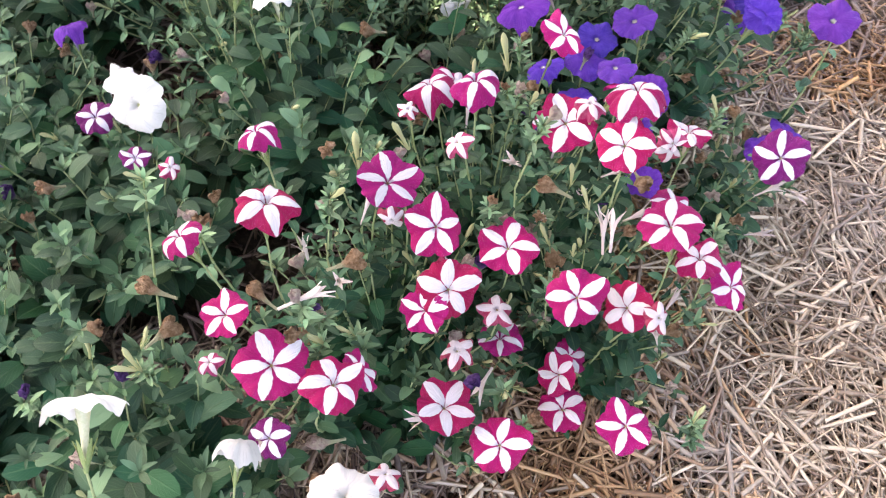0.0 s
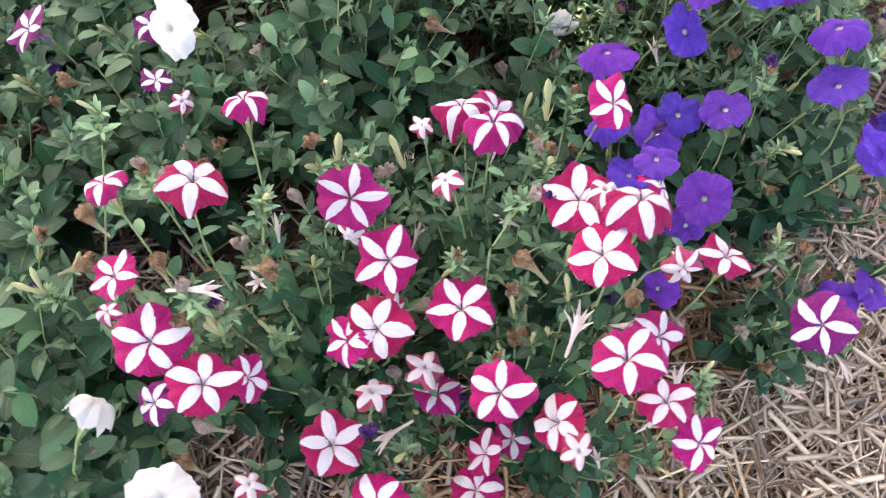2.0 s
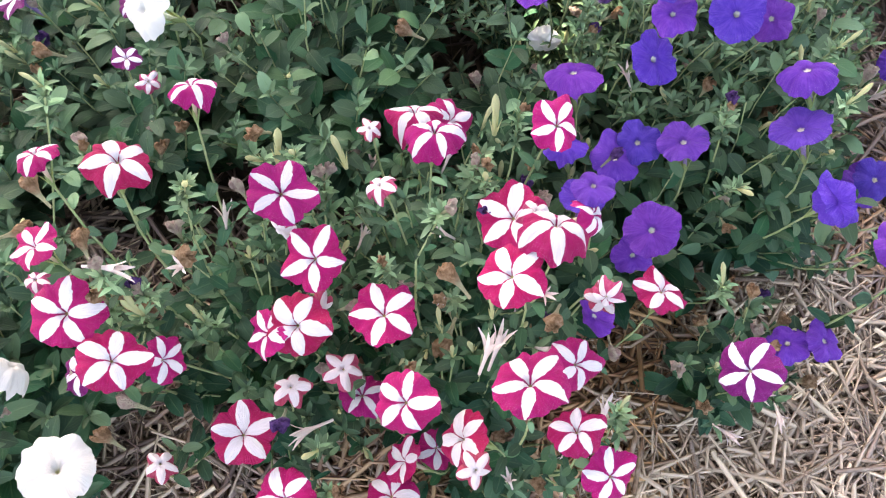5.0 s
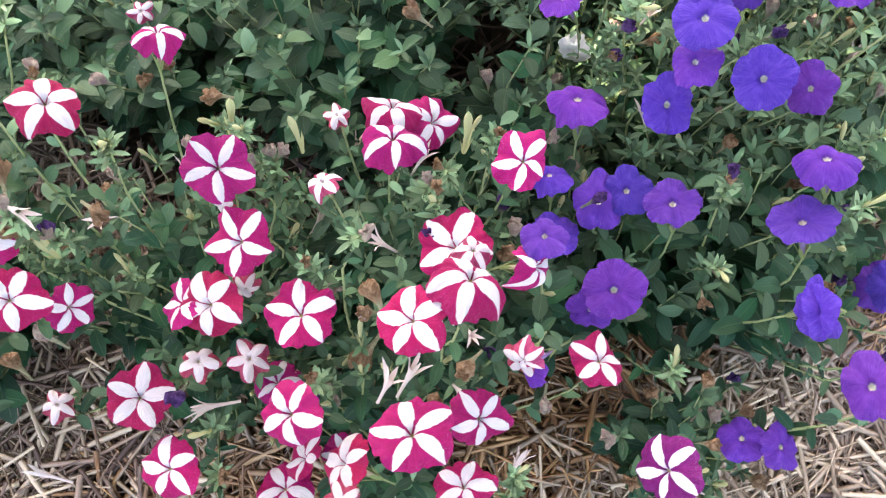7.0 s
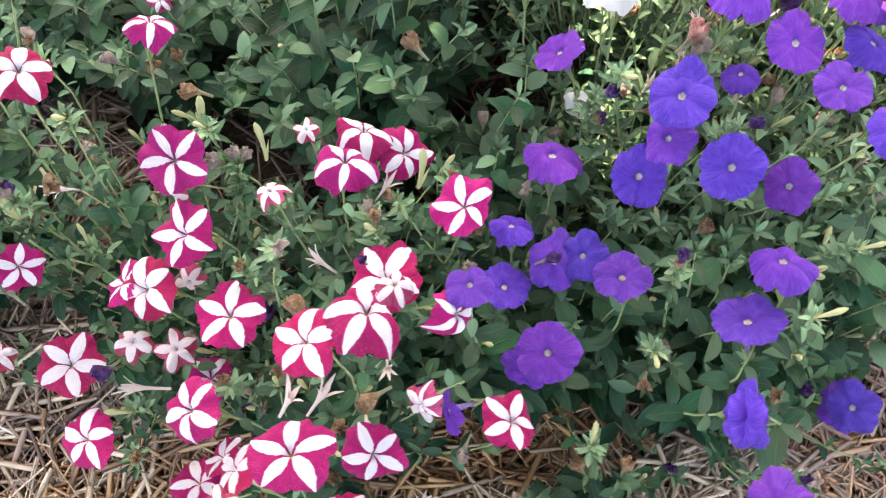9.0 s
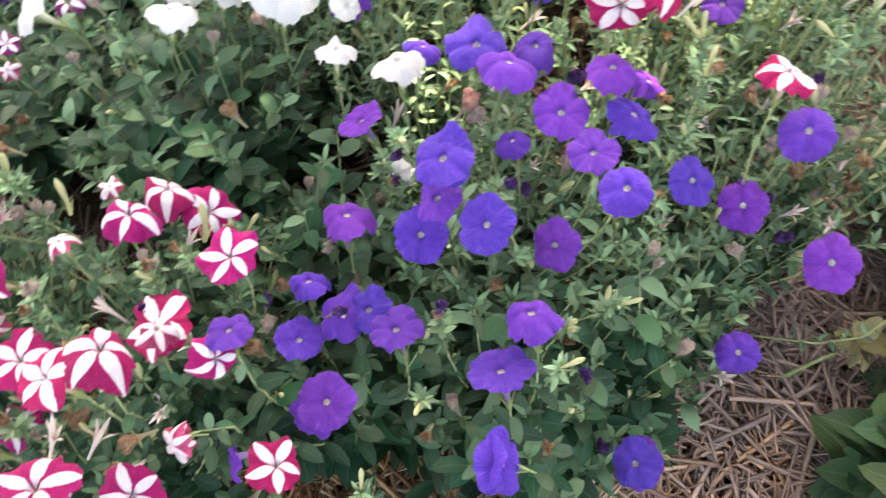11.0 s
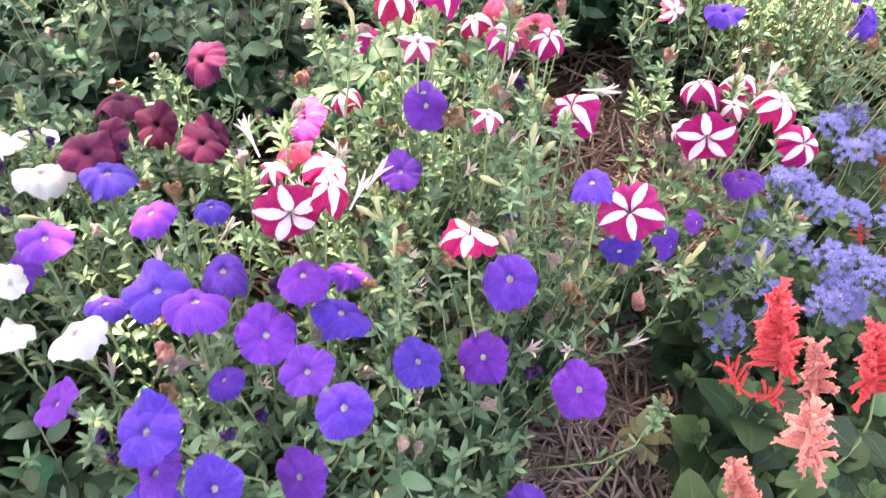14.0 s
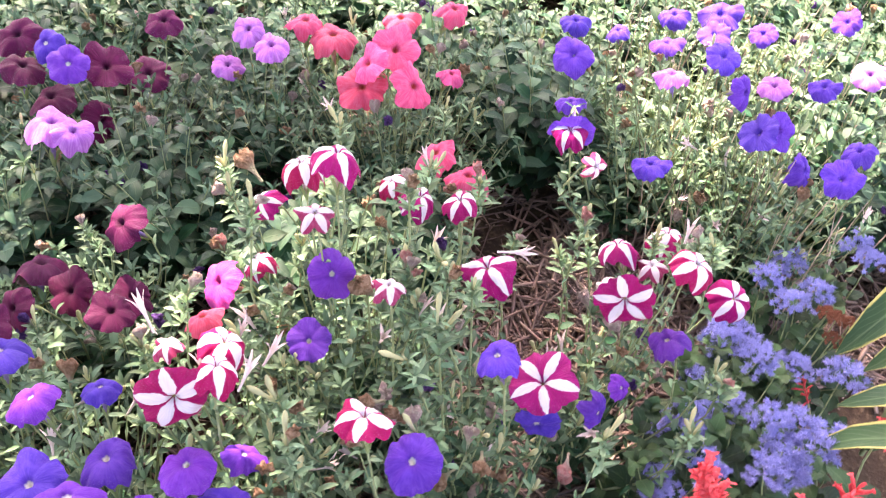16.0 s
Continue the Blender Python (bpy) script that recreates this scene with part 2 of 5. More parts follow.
def soil_material():
    n = Nodes("soil")
    c = n.object_coords()
    a, b = n.noise(9.0, 6.0, c), n.noise(120.0, 5.0, c)
    col = n.mix(n.ramp(a, 0.3, 0.7), (0.045, 0.030, 0.020), (0.10, 0.070, 0.045))
    col = n.mix(n.math("MULTIPLY", n.ramp(b, 0.5, 0.75), 0.6), col, (0.17, 0.125, 0.08))
    n.bump(n.math("ADD", a, b), 0.8, 0.01)
    return n.finish(col, 0.95, 0.0, 0.1)


SOIL = soil_material()

# ---- mesh helpers ----
Z = Vector((0, 0, 1))


def mesh(name, verts, faces, mat, uv=None, young=None, smooth=True):
    me = bpy.data.meshes.new(name)
    me.from_pydata([tuple(v) for v in verts], [], faces)
    me.materials.append(mat)
    if smooth:
        me.polygons.foreach_set("use_smooth", [True] * len(me.polygons))
    if uv is not None:
        layer = me.uv_layers.new(name="UVMap")
        idx = np.empty(len(me.loops), dtype=np.int32)
        me.loops.foreach_get("vertex_index", idx)
        layer.data.foreach_set("uv", np.asarray(uv, dtype=np.float32)[idx].ravel())
    if young is not None:
        at = me.attributes.new("young", "FLOAT", "POINT")
        at.data.foreach_set("value", np.asarray(young, dtype=np.float32))
    me.update()
    return me


def part(name, me, parent, m=None, label=""):
    ob = new(name, me)
    ob.parent = parent
    if m is not None:
        ob.matrix_basis = m
    return tagged(ob, label)


class Pile:
    """Collects many small pieces into one mesh."""

    def __init__(self):
        self.v, self.f, self.uv, self.y, self.n = [], [], [], [], 0

    def add(self, verts, faces, uv=None, young=0.0):
        verts = np.asarray(verts, dtype=np.float64)
        self.v.append(verts)
        self.f.extend([tuple(i + self.n for i in q) for q in faces])
        self.uv.append(np.zeros((len(verts), 2)) if uv is None else uv)
        self.y.append(np.full(len(verts), young))
        self.n += len(verts)

    def mesh(self, name, mat):
        return mesh(name, np.concatenate(self.v), self.f, mat, np.concatenate(self.uv), np.concatenate(self.y))


def tube(points, radii, sides=4):
    """Rings of a tapered tube along points."""
    verts, faces = [], []
    pts = [Vector(p) for p in points]
    for i, p in enumerate(pts):
        d = (pts[min(i + 1, len(pts) - 1)] - pts[max(i - 1, 0)]).normalized()
        a = d.orthogonal().normalized() if abs(d.z) > 0.95 else d.cross(Z).normalized()
        b = d.cross(a)
        for k in range(sides):
            w = 2 * math.pi * k / sides
            verts.append(p + (a * math.cos(w) + b * math.sin(w)) * radii[i])
    for i in range(len(pts) - 1):
        for k in range(sides):
            k2 = (k + 1) % sides
            faces.append((i * sides + k, i * sides + k2, (i + 1) * sides + k2, (i + 1) * sides + k))
    return verts, faces


def axes(n, spin=0.0):
    """A turn that takes +z to n, with +x at the angle spin round it from the level direction."""
    n = Vector(n).normalized()
    e1 = Z.cross(n)
    e1 = e1.normalized() if e1.length > 1e-4 else Vector((1, 0, 0))
    e2 = n.cross(e1)
    x = e1 * math.cos(spin) + e2 * math.sin(spin)
    y = n.cross(x)
    return Matrix(((x.x, y.x, n.x), (x.y, y.y, n.y), (x.z, y.z, n.z)))


# ---- petunia flowers ----
def corolla(name, mat, droop, roll, ruffle, lobe, seed, bend=0.0, flap=0.0, pleat=0.035):
    """A funnel-shaped limb one unit wide, with five lobes, facing +z; a lobe points along +x."""
    rnd = random.Random(seed)
    ph = [rnd.uniform(0, 6.28) for _ in range(6)]
    lop = [rnd.uniform(0.90, 1.10) for _ in range(5)]
    back = [rnd.uniform(0.1, 1.0) ** 1.5 * 1.7 for _ in range(5)]
    turned = rnd.uniform(0, 6.28)
    rings, turns = (0.03, 0.07, 0.12, 0.19, 0.30, 0.44, 0.58, 0.71, 0.82, 0.91, 0.97, 1.0), 60
    verts, uv, faces = [], [], []
    for ro in rings:
        for k in range(turns):
            th = 2 * math.pi * k / turns
            five = math.cos(5 * th)
            which = int(((th + math.pi / 5) % (2 * math.pi)) / (2 * math.pi / 5))
            mid = 0.5 + 0.5 * five
            size = 1 + (lop[which] - 1) * mid
            notch = -0.075 * math.exp(-((1 + five) / 0.09))
            rim = 0.5 * size * (1 + lobe * five + notch + ro * (0.013 * math.sin(17 * th + ph[0]) + 0.014 * math.sin(11 * th + ph[1]) + 0.008 * math.sin(29 * th + ph[5])))
            curl = roll * (0.45 + (back[which] - 0.45) * mid)
            over = max(0.0, ro - 0.5)
            rr = ro * rim * (1 - 0.55 * curl * over * over)
            z = -0.13 * max(0.0, 1 - ro / 0.22) ** 1.4
            z += 0.07 * ro - droop * ro ** 2 - curl * over ** 1.8
            z += 1.3 * ruffle * ro ** 3 * (0.6 * math.sin(5 * th + ph[2]) + 0.5 * math.sin(8 * th + ph[3]) + 0.45 * math.sin(13 * th + ph[4]))
            z += pleat * ro * (1 - ro * 0.4) * five
            across = rr * math.cos(th - turned)
            z -= 2.2 * bend * across * across
            past = max(0.0, across - 0.12)
            z -= flap * past ** 1.3
            rr -= 0.45 * min(flap, 1.0) * past * max(0.0, math.cos(th - turned))
            pinch = 1 - 0.45 * bend * ro * abs(math.cos(th - turned))
            verts.append((rr * math.cos(th) * pinch, rr * math.sin(th) * pinch, z))
            uv.append((ro * math.cos(th), ro * math.sin(th)))
    for i in range(len(rings) - 1):
        for k in range(turns):
            k2 = (k + 1) % turns
            faces.append((i * turns + k, i * turns + k2, (i + 1) * turns + k2, (i + 1) * turns + k))
    verts.append((0, 0, -0.126))
    uv.append((0, 0))
    for k in range(turns):
        faces.append((len(verts) - 1, (k + 1) % turns, k))
    return mesh(name, verts, faces, mat, uv)


def tube_mesh(name, mat):
    """The narrow tube behind the limb, down to z = -0.72."""
    prof = [(-0.035, 0.10), (-0.14, 0.085), (-0.3, 0.06), (-0.5, 0.042), (-0.66, 0.034), (-0.72, 0.030)]
    v, f = tube([(0, 0, z) for z, _ in prof], [r for _, r in prof], 9)
    return mesh(name, v, f, mat)


def calyx_mesh():
    pile = Pile()
    for k in range(5):
        a = 2 * math.pi * k / 5 + 0.3
        c, s = math.cos(a), math.sin(a)
        rows = [(-0.80, 0.02, 0.020), (-0.70, 0.05, 0.032), (-0.58, 0.085, 0.030), (-0.47, 0.13, 0.006)]
        v = []
        for z, r, w in rows:
            v += [(c * r - s * w, s * r + c * w, z), (c * (r + 0.012), s * (r + 0.012), z - 0.004), (c * r + s * w, s * r - c * w, z)]
        f = [(3 * i + j, 3 * i + j + 1, 3 * i + j + 4, 3 * i + j + 3) for i in range(3) for j in range(2)]
        pile.add(v, f)
    v, f = tube([(0, 0, -0.86), (0, 0, -0.80), (0, 0, -0.72)], [0.020, 0.036, 0.034], 6)
    pile.add(v, f)
    return pile.mesh("calyx", CALYX)


# limbs as droop, rolled rim, ruffle, fold across and hanging flap: five open, four relaxed, four with rims turned well back
LIMB_FORMS = ((0.03, 0.20, 0.030, 0.0, 0.0), (0.06, 0.45, 0.034, 0.05, 0.0), (0.02, 0.30, 0.046, 0.12, 0.0), (0.08, 0.55, 0.030, 0.0, 0.3), (0.05, 0.35, 0.042, 0.06, 0.5),
         (0.10, 0.70, 0.045, 0.18, 0.0), (0.13, 0.55, 0.040, 0.26, 0.3), (0.07, 0.80, 0.050, 0.34, 0.0), (0.12, 0.60, 0.055, 0.10, 0.8),
         (0.17, 0.90, 0.050, 0.15, 0.2), (0.20, 1.00, 0.055, 0.28, 0.0), (0.14, 1.15, 0.050, 0.22, 0.4), (0.22, 0.80, 0.060, 0.10, 0.5))
COROLLAS = {}
for i, kind in enumerate(PETALS):
    lobes = {"star": 0.050, "darkstar": 0.06, "pale": 0.18, "coral": 0.07, "white": 0.03}.get(kind, 0.055)
    COROLLAS[kind] = [corolla("flower", PETALS[kind], d, ro, r, lobes, 31 * i + k, bn, fl) for k, (d, ro, r, bn, fl) in enumerate(LIMB_FORMS)]
TUBE_OF = {"star": "star", "pale": "star", "darkstar": "purple", "purple": "purple", "violet": "purple", "white": "white", "coral": "coral", "maroon": "purple", "magenta": "coral", "lilac": "purple"}
TUBE_MESH = {k: tube_mesh("tube", m) for k, m in TUBES.items()}
CALYX_MESH = calyx_mesh()


def wilted_mesh(seed, mat):
    """A crumpled spent flower: a narrow tube with a shrivelled, folded mouth."""
    rnd = random.Random(seed)
    v, f, turns = [], [], 16
    prof = [(-1.0, 0.05), (-0.75, 0.052), (-0.50, 0.075), (-0.32, 0.13), (-0.15, 0.22), (0.02, 0.27), (0.16, 0.24), (0.22, 0.13), (0.12, 0.05)]
    lean, top = rnd.uniform(-0.3, 0.3), len(prof) - 1
    ph = [rnd.uniform(0, 6.28) for _ in range(5)]
    for i, (z, r) in enumerate(prof):
        g = i / top
        for k in range(turns):
            th = 2 * math.pi * k / turns
            rr = r * (1 + min(1.0, 1.6 * g) * (0.26 * math.sin(2 * th + ph[0]) + 0.28 * math.sin(5 * th + ph[1] + 3 * g) + 0.2 * math.sin(3 * th + ph[3] - 4 * g) + rnd.uniform(-0.12, 0.12)))
            v.append((rr * math.cos(th) + lean * g * g, rr * math.sin(th), z + g * (0.09 * math.sin(5 * th + ph[2]) + 0.06 * math.sin(3 * th + ph[4]))))
    for i in range(top):
        for k in range(turns):
            k2 = (k + 1) % turns
            f.append((i * turns + k, i * turns + k2, (i + 1) * turns + k2, (i + 1) * turns + k))
    f.append(tuple(range(top * turns, (top + 1) * turns)))
    return mesh("spent_flower", v, f, mat)


def streamer_mesh(seed):
    """A flower dried down to a few splayed, narrow pale strips on its tube."""
    rnd = random.Random(seed)
    pile = Pile()
    pile.add(*tube([(0, 0, -1.0), (0, 0, -0.5), (0, 0, -0.1)], [0.05, 0.055, 0.08], 6))
    for k in range(5):
        a = 2 * math.pi * k / 5 + rnd.uniform(-0.4, 0.4)
        out, L = rnd.uniform(0.12, 0.5), rnd.uniform(0.6, 1.1)
        c, s = math.cos(a), math.sin(a)
        v = []
        for t, w in ((0, 0.06), (0.35, 0.085), (0.7, 0.07), (1.0, 0.015)):
            r = 0.06 + out * t * t
            z = -0.15 + L * t
            v += [(c * r - s * w, s * r + c * w, z), (c * (r + 0.03), s * (r + 0.03), z), (c * r + s * w, s * r - c * w, z)]
        pile.add(v, [(3 * i + j, 3 * i + j + 1, 3 * i + j + 4, 3 * i + j + 3) for i in range(3) for j in range(2)])
    return pile.mesh("spent_flower", FADED)


FADED = plain_material("dried_white_petal", (0.80, 0.72, 0.60), (0.70, 0.56, 0.56), 70, 0.7, 0.15)
WILTED = [wilted_mesh(s, m) for s, m in ((1, WILT), (2, WILT_PALE), (3, WILT), (4, WILT_DARK), (5, WILT_PALE))] + [streamer_mesh(6), streamer_mesh(7), wilted_mesh(8, WILT_PINK), wilted_mesh(9, WILT_PINK)]


def bud_mesh(seed):
    """A long pale bud with furled tip and narrow sepals."""
    rnd = random.Random(seed)
    pile = Pile()
    prof = [(-1.0, 0.05), (-0.7, 0.06), (-0.3, 0.085), (0.0, 0.12), (0.2, 0.13), (0.38, 0.09), (0.5, 0.02)]
    bend = rnd.uniform(-0.12, 0.12)
    v, f = tube([(bend * (z + 1) ** 2, 0, z) for z, _ in prof], [r for _, r in prof], 7)
    pile.add(v, f)
    for k in range(5):
        a = 2 * math.pi * k / 5 + rnd.random()
        c, s = math.cos(a), math.sin(a)
        L = rnd.uniform(0.5, 0.8)
        v = [(c * 0.05 - s * 0.04, s * 0.05 + c * 0.04, -1.0), (c * 0.05 + s * 0.04, s * 0.05 - c * 0.04, -1.0), (c * 0.16 + s * 0.04, s * 0.16 - c * 0.04, -1 + L * 0.6), (c * 0.16 - s * 0.04, s * 0.16 + c * 0.04, -1 + L * 0.6), (c * 0.26, s * 0.26, -1 + L)]
        pile.add(v, [(0, 1, 2, 3), (3, 2, 4)])
    return pile.mesh("bud", BUD)


BUDS = [bud_mesh(s) for s in (1, 2, 3)]


# ---- leaves ----
def leaf_template(width, fold, droop, curl, seed, teeth=0.0, tip=0.55, blunt=0.75, st=(0.0, 0.09, 0.26, 0.48, 0.70, 0.88, 1.0)):
    """An ovate leaf one unit long along +x, its face towards +z."""
    rnd = random.Random(seed)
    v, uv, f = [], [], []
    for i, s in enumerate(st):
        w = 0.5 * width * s ** tip * (1 - s) ** blunt / (0.413 if blunt > 0.6 else 0.47) if 0 < s < 1 else 0.012
        if 0 < s < 1:
            w *= 1 + teeth * (1 if i % 2 else -1)
        zc = 0.06 * math.sin(math.pi * s) - droop * s * s
        off = curl * math.sin(2.2 * s)
        for side in (-1, 0, 1):
            v.append((s, off + side * w, zc + abs(side) * w * fold + rnd.uniform(-0.012, 0.012)))
            uv.append((s, float(side)))
    for i in range(len(st) - 1):
        for j in range(2):
            f.append((3 * i + j, 3 * i + j + 1, 3 * i + j + 4, 3 * i + j + 3))
    return np.array(v), f, np.array(uv)


SHAPES = ((0.56, 0.30, 0.20, 0.05), (0.46, 0.45, 0.34, -0.07), (0.64, 0.18, 0.10, 0.03), (0.40, 0.55, 0.02, 0.08), (0.58, 0.25, 0.42, -0.04), (0.26, 0.5, 0.15, 0.05), (0.30, 0.4, -0.12, -0.06))
PETUNIA_LEAVES = [leaf_template(w, fo, dr, cu, i, 0.0, 0.62, 0.60 if w > 0.5 else 0.66) for i, (w, fo, dr, cu) in enumerate(SHAPES)]
PETUNIA_PLAIN = [leaf_template(w, fo, dr, cu, i, 0.0, 0.62, 0.62, (0.0, 0.14, 0.42, 0.74, 1.0)) for i, (w, fo, dr, cu) in enumerate(SHAPES)]
BROAD_LEAVES = [leaf_template(w, fo, dr, cu, 9 + i, 0.06, 0.5) for i, (w, fo, dr, cu) in enumerate(((0.72, 0.22, 0.22, 0.04), (0.66, 0.35, 0.36, -0.05), (0.78, 0.15, 0.12, 0.02)))]
LONG_LEAVES = [leaf_template(w, fo, dr, cu, 19 + i, 0.0, 0.6) for i, (w, fo, dr, cu) in enumerate(((0.34, 0.40, 0.42, 0.10), (0.30, 0.45, 0.36, -0.10)))]


def leaf_turn(d, up):
    """The turn of a leaf whose length goes along d and whose face looks towards up."""
    x = d.normalized()
    z = (up - x * up.dot(x)).normalized()
    y = z.cross(x)
    return np.array(((x.x, y.x, z.x), (x.y, y.y, z.y), (x.z, y.z, z.z)))


COARSE = (np.array([(0, 0, 0), (0.45, -0.3, 0.06), (0.5, 0, 0), (0.45, 0.3, 0.06), (1, 0, -0.15)]), [(0, 1, 2), (0, 2, 3), (1, 4, 2), (2, 4, 3)], np.array([(0, 0), (0.45, -1), (0.5, 0), (0.45, 1), (1, 0)], dtype=float))
LEAF_MESHES = {}


def leaf_mesh(templates, i, age, mat):
    key = (mat.name, i, age)
    if key not in LEAF_MESHES:
        v, f, uv = templates[i]
        LEAF_MESHES[key] = mesh("leaf", v, f, mat, uv, [age] * len(v))
    return LEAF_MESHES[key]


class Plant:
    """A plant: an Empty at its base; stems, leaves and flowers are its parts."""

    def __init__(self, name, x, y, radius, label, category="flower", templates=None, mat=None, group=""):
        self.x, self.y, self.radius = x, y, radius
        self.ob = tagged(new(name), label, category, group)
        self.ob.matrix_world = Matrix.Translation((x, y, 0))
        self.stems, self.leaves = Pile(), []
        self.templates, self.mat = templates or PETUNIA_LEAVES, mat or LEAF
        self.tops, self.slim, self.joined = [], False, self.templates

    def local(self, p):
        return Vector(p) - Vector((self.x, self.y, 0))

    def shoot(self, tip, lead, rnd, thick=0.0018, big=0.045, first=0.2, step=0.020, root=None, own=False):
        """A stem from the base to tip (arriving along lead), with leaves all along it."""
        tip = Vector(tip)
        if root is None:
            k = rnd.uniform(0.15, 0.5)
            root = Vector(((tip.x - self.x) * k + self.x, (tip.y - self.y) * k + self.y, -0.015))
            root += Vector((rnd.uniform(-0.02, 0.02), rnd.uniform(-0.02, 0.02), 0))
        L = (tip - root).length
        c1 = root + Vector((0, 0, 0.35 * L)) + Vector((tip.x - root.x, tip.y - root.y, 0)) * 0.25
        c2 = tip - Vector(lead) * 0.4 * L
        n = 7 if own else 5
        pts = []
        for i in range(n + 1):
            t = i / n
            pts.append(root * (1 - t) ** 3 + c1 * 3 * t * (1 - t) ** 2 + c2 * 3 * t * t * (1 - t) + tip * t ** 3)
        v, f = tube([self.local(p) for p in pts], [thick * (1.25 - 0.6 * i / n) for i in range(n + 1)], 5 if own else 4)
        if own:
            part("stem", mesh("stem", v, f, STEM), self.ob)
        else:
            self.stems.add(v, f)
        az = rnd.uniform(0, 6.28)
        count = max(3, int(L * (1 - first) / step))
        for j in range(count):
            t = first + (1 - first) * (j + rnd.random() * 0.6) / count
            g = t * n
            i = min(int(g), n - 1)
            p = pts[i].lerp(pts[i + 1], g - i)
            az += 2.4 + rnd.uniform(-0.5, 0.5)
            lift = rnd.uniform(-0.15, 0.55) + 0.3 * t
            d = Vector((math.cos(az) * math.cos(lift), math.sin(az) * math.cos(lift), math.sin(lift)))
            up = Vector((rnd.uniform(-0.35, 0.35), rnd.uniform(-0.35, 0.35), 1.0))
            size = big * (1.05 - 0.62 * t ** 1.5) * rnd.uniform(0.75, 1.2)
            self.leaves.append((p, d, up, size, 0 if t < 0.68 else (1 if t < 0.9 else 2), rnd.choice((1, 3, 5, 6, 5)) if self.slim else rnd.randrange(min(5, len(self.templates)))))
        return pts

    def tuft(self, p, rnd, count=5, size=0.016, age=2):
        """Small young leaves round a growing tip."""
        az = rnd.uniform(0, 6.28)
        for j in range(count):
            az += 1.3 + rnd.uniform(-0.3, 0.3)
            lift = rnd.uniform(0.3, 1.1)
            d = Vector((math.cos(az) * math.cos(lift), math.sin(az) * math.cos(lift), math.sin(lift)))
            self.leaves.append((Vector(p), d, Vector((-d.x, -d.y, 1.2)), size * rnd.uniform(0.7, 1.3), age, rnd.choice((5, 6)) if len(self.templates) > 5 else rnd.randrange(len(self.templates))))

    def close(self, singles, rnd):
        """Turns the gathered stems and leaves into parts: some leaves singly, the rest joined."""
        if self.stems.n:
            tagged(part("stem_thicket", self.stems.mesh("stem_thicket", STEM), self.ob), kind="stuff")
        order = sorted(range(len(self.leaves)), key=lambda i: -(self.leaves[i][0].z + 3 * self.leaves[i][3] + rnd.uniform(0, 0.12)))
        chosen = set(order[:singles])
        pile = Pile()
        # slim plants take lighter tones: sunlight put into their leaf colour
        age_and_light = (0.12, 0.38, 0.72, 1.0) if self.slim else (0.0, 0.10, 0.36, 1.0)
        for i, (p, d, up, size, age, k) in enumerate(self.leaves):
            turn, base = leaf_turn(d, up), self.local(p)
            if i in chosen:
                m = Matrix([[*(turn[r] * size), base[r]] for r in range(3)] + [[0, 0, 0, 1]])
                part("leaf", leaf_mesh(self.templates, k, age_and_light[age], self.mat), self.ob, m)
            else:
                v, f, uv = self.joined[k]
                pile.add(v @ turn.T * size + np.array(base), f, uv, min(1.0, max(0.0, age_and_light[age] + rnd.uniform(-0.15, 0.2))))
        if pile.n:
            tagged(part("foliage", pile.mesh("foliage", self.mat), self.ob), kind="stuff")


# ---- ground ----
def ground_mesh():
    xs = np.concatenate((np.linspace(-40, -1.6, 10), np.linspace(-1.4, 1.4, 57), np.linspace(1.6, 40, 10)))
    ys = np.concatenate((np.linspace(-40, -0.7, 10), np.linspace(-0.5, 3.3, 77), np.linspace(3.5, 40, 10)))
    v = [(x, y, -0.022 + 0.008 * noise.noise((x * 5, y * 5, 0)) + 0.004 * noise.noise((x * 21, y * 21, 3))) for y in ys for x in xs]
    w = len(xs)
    f = [(j * w + i, j * w + i + 1, (j + 1) * w + i + 1, (j + 1) * w + i) for j in range(len(ys) - 1) for i in range(w - 1)]
    return mesh("ground", v, f, SOIL)


tagged(new("ground", ground_mesh()), "dark brown garden soil under the mulch", "ground", kind="structure")

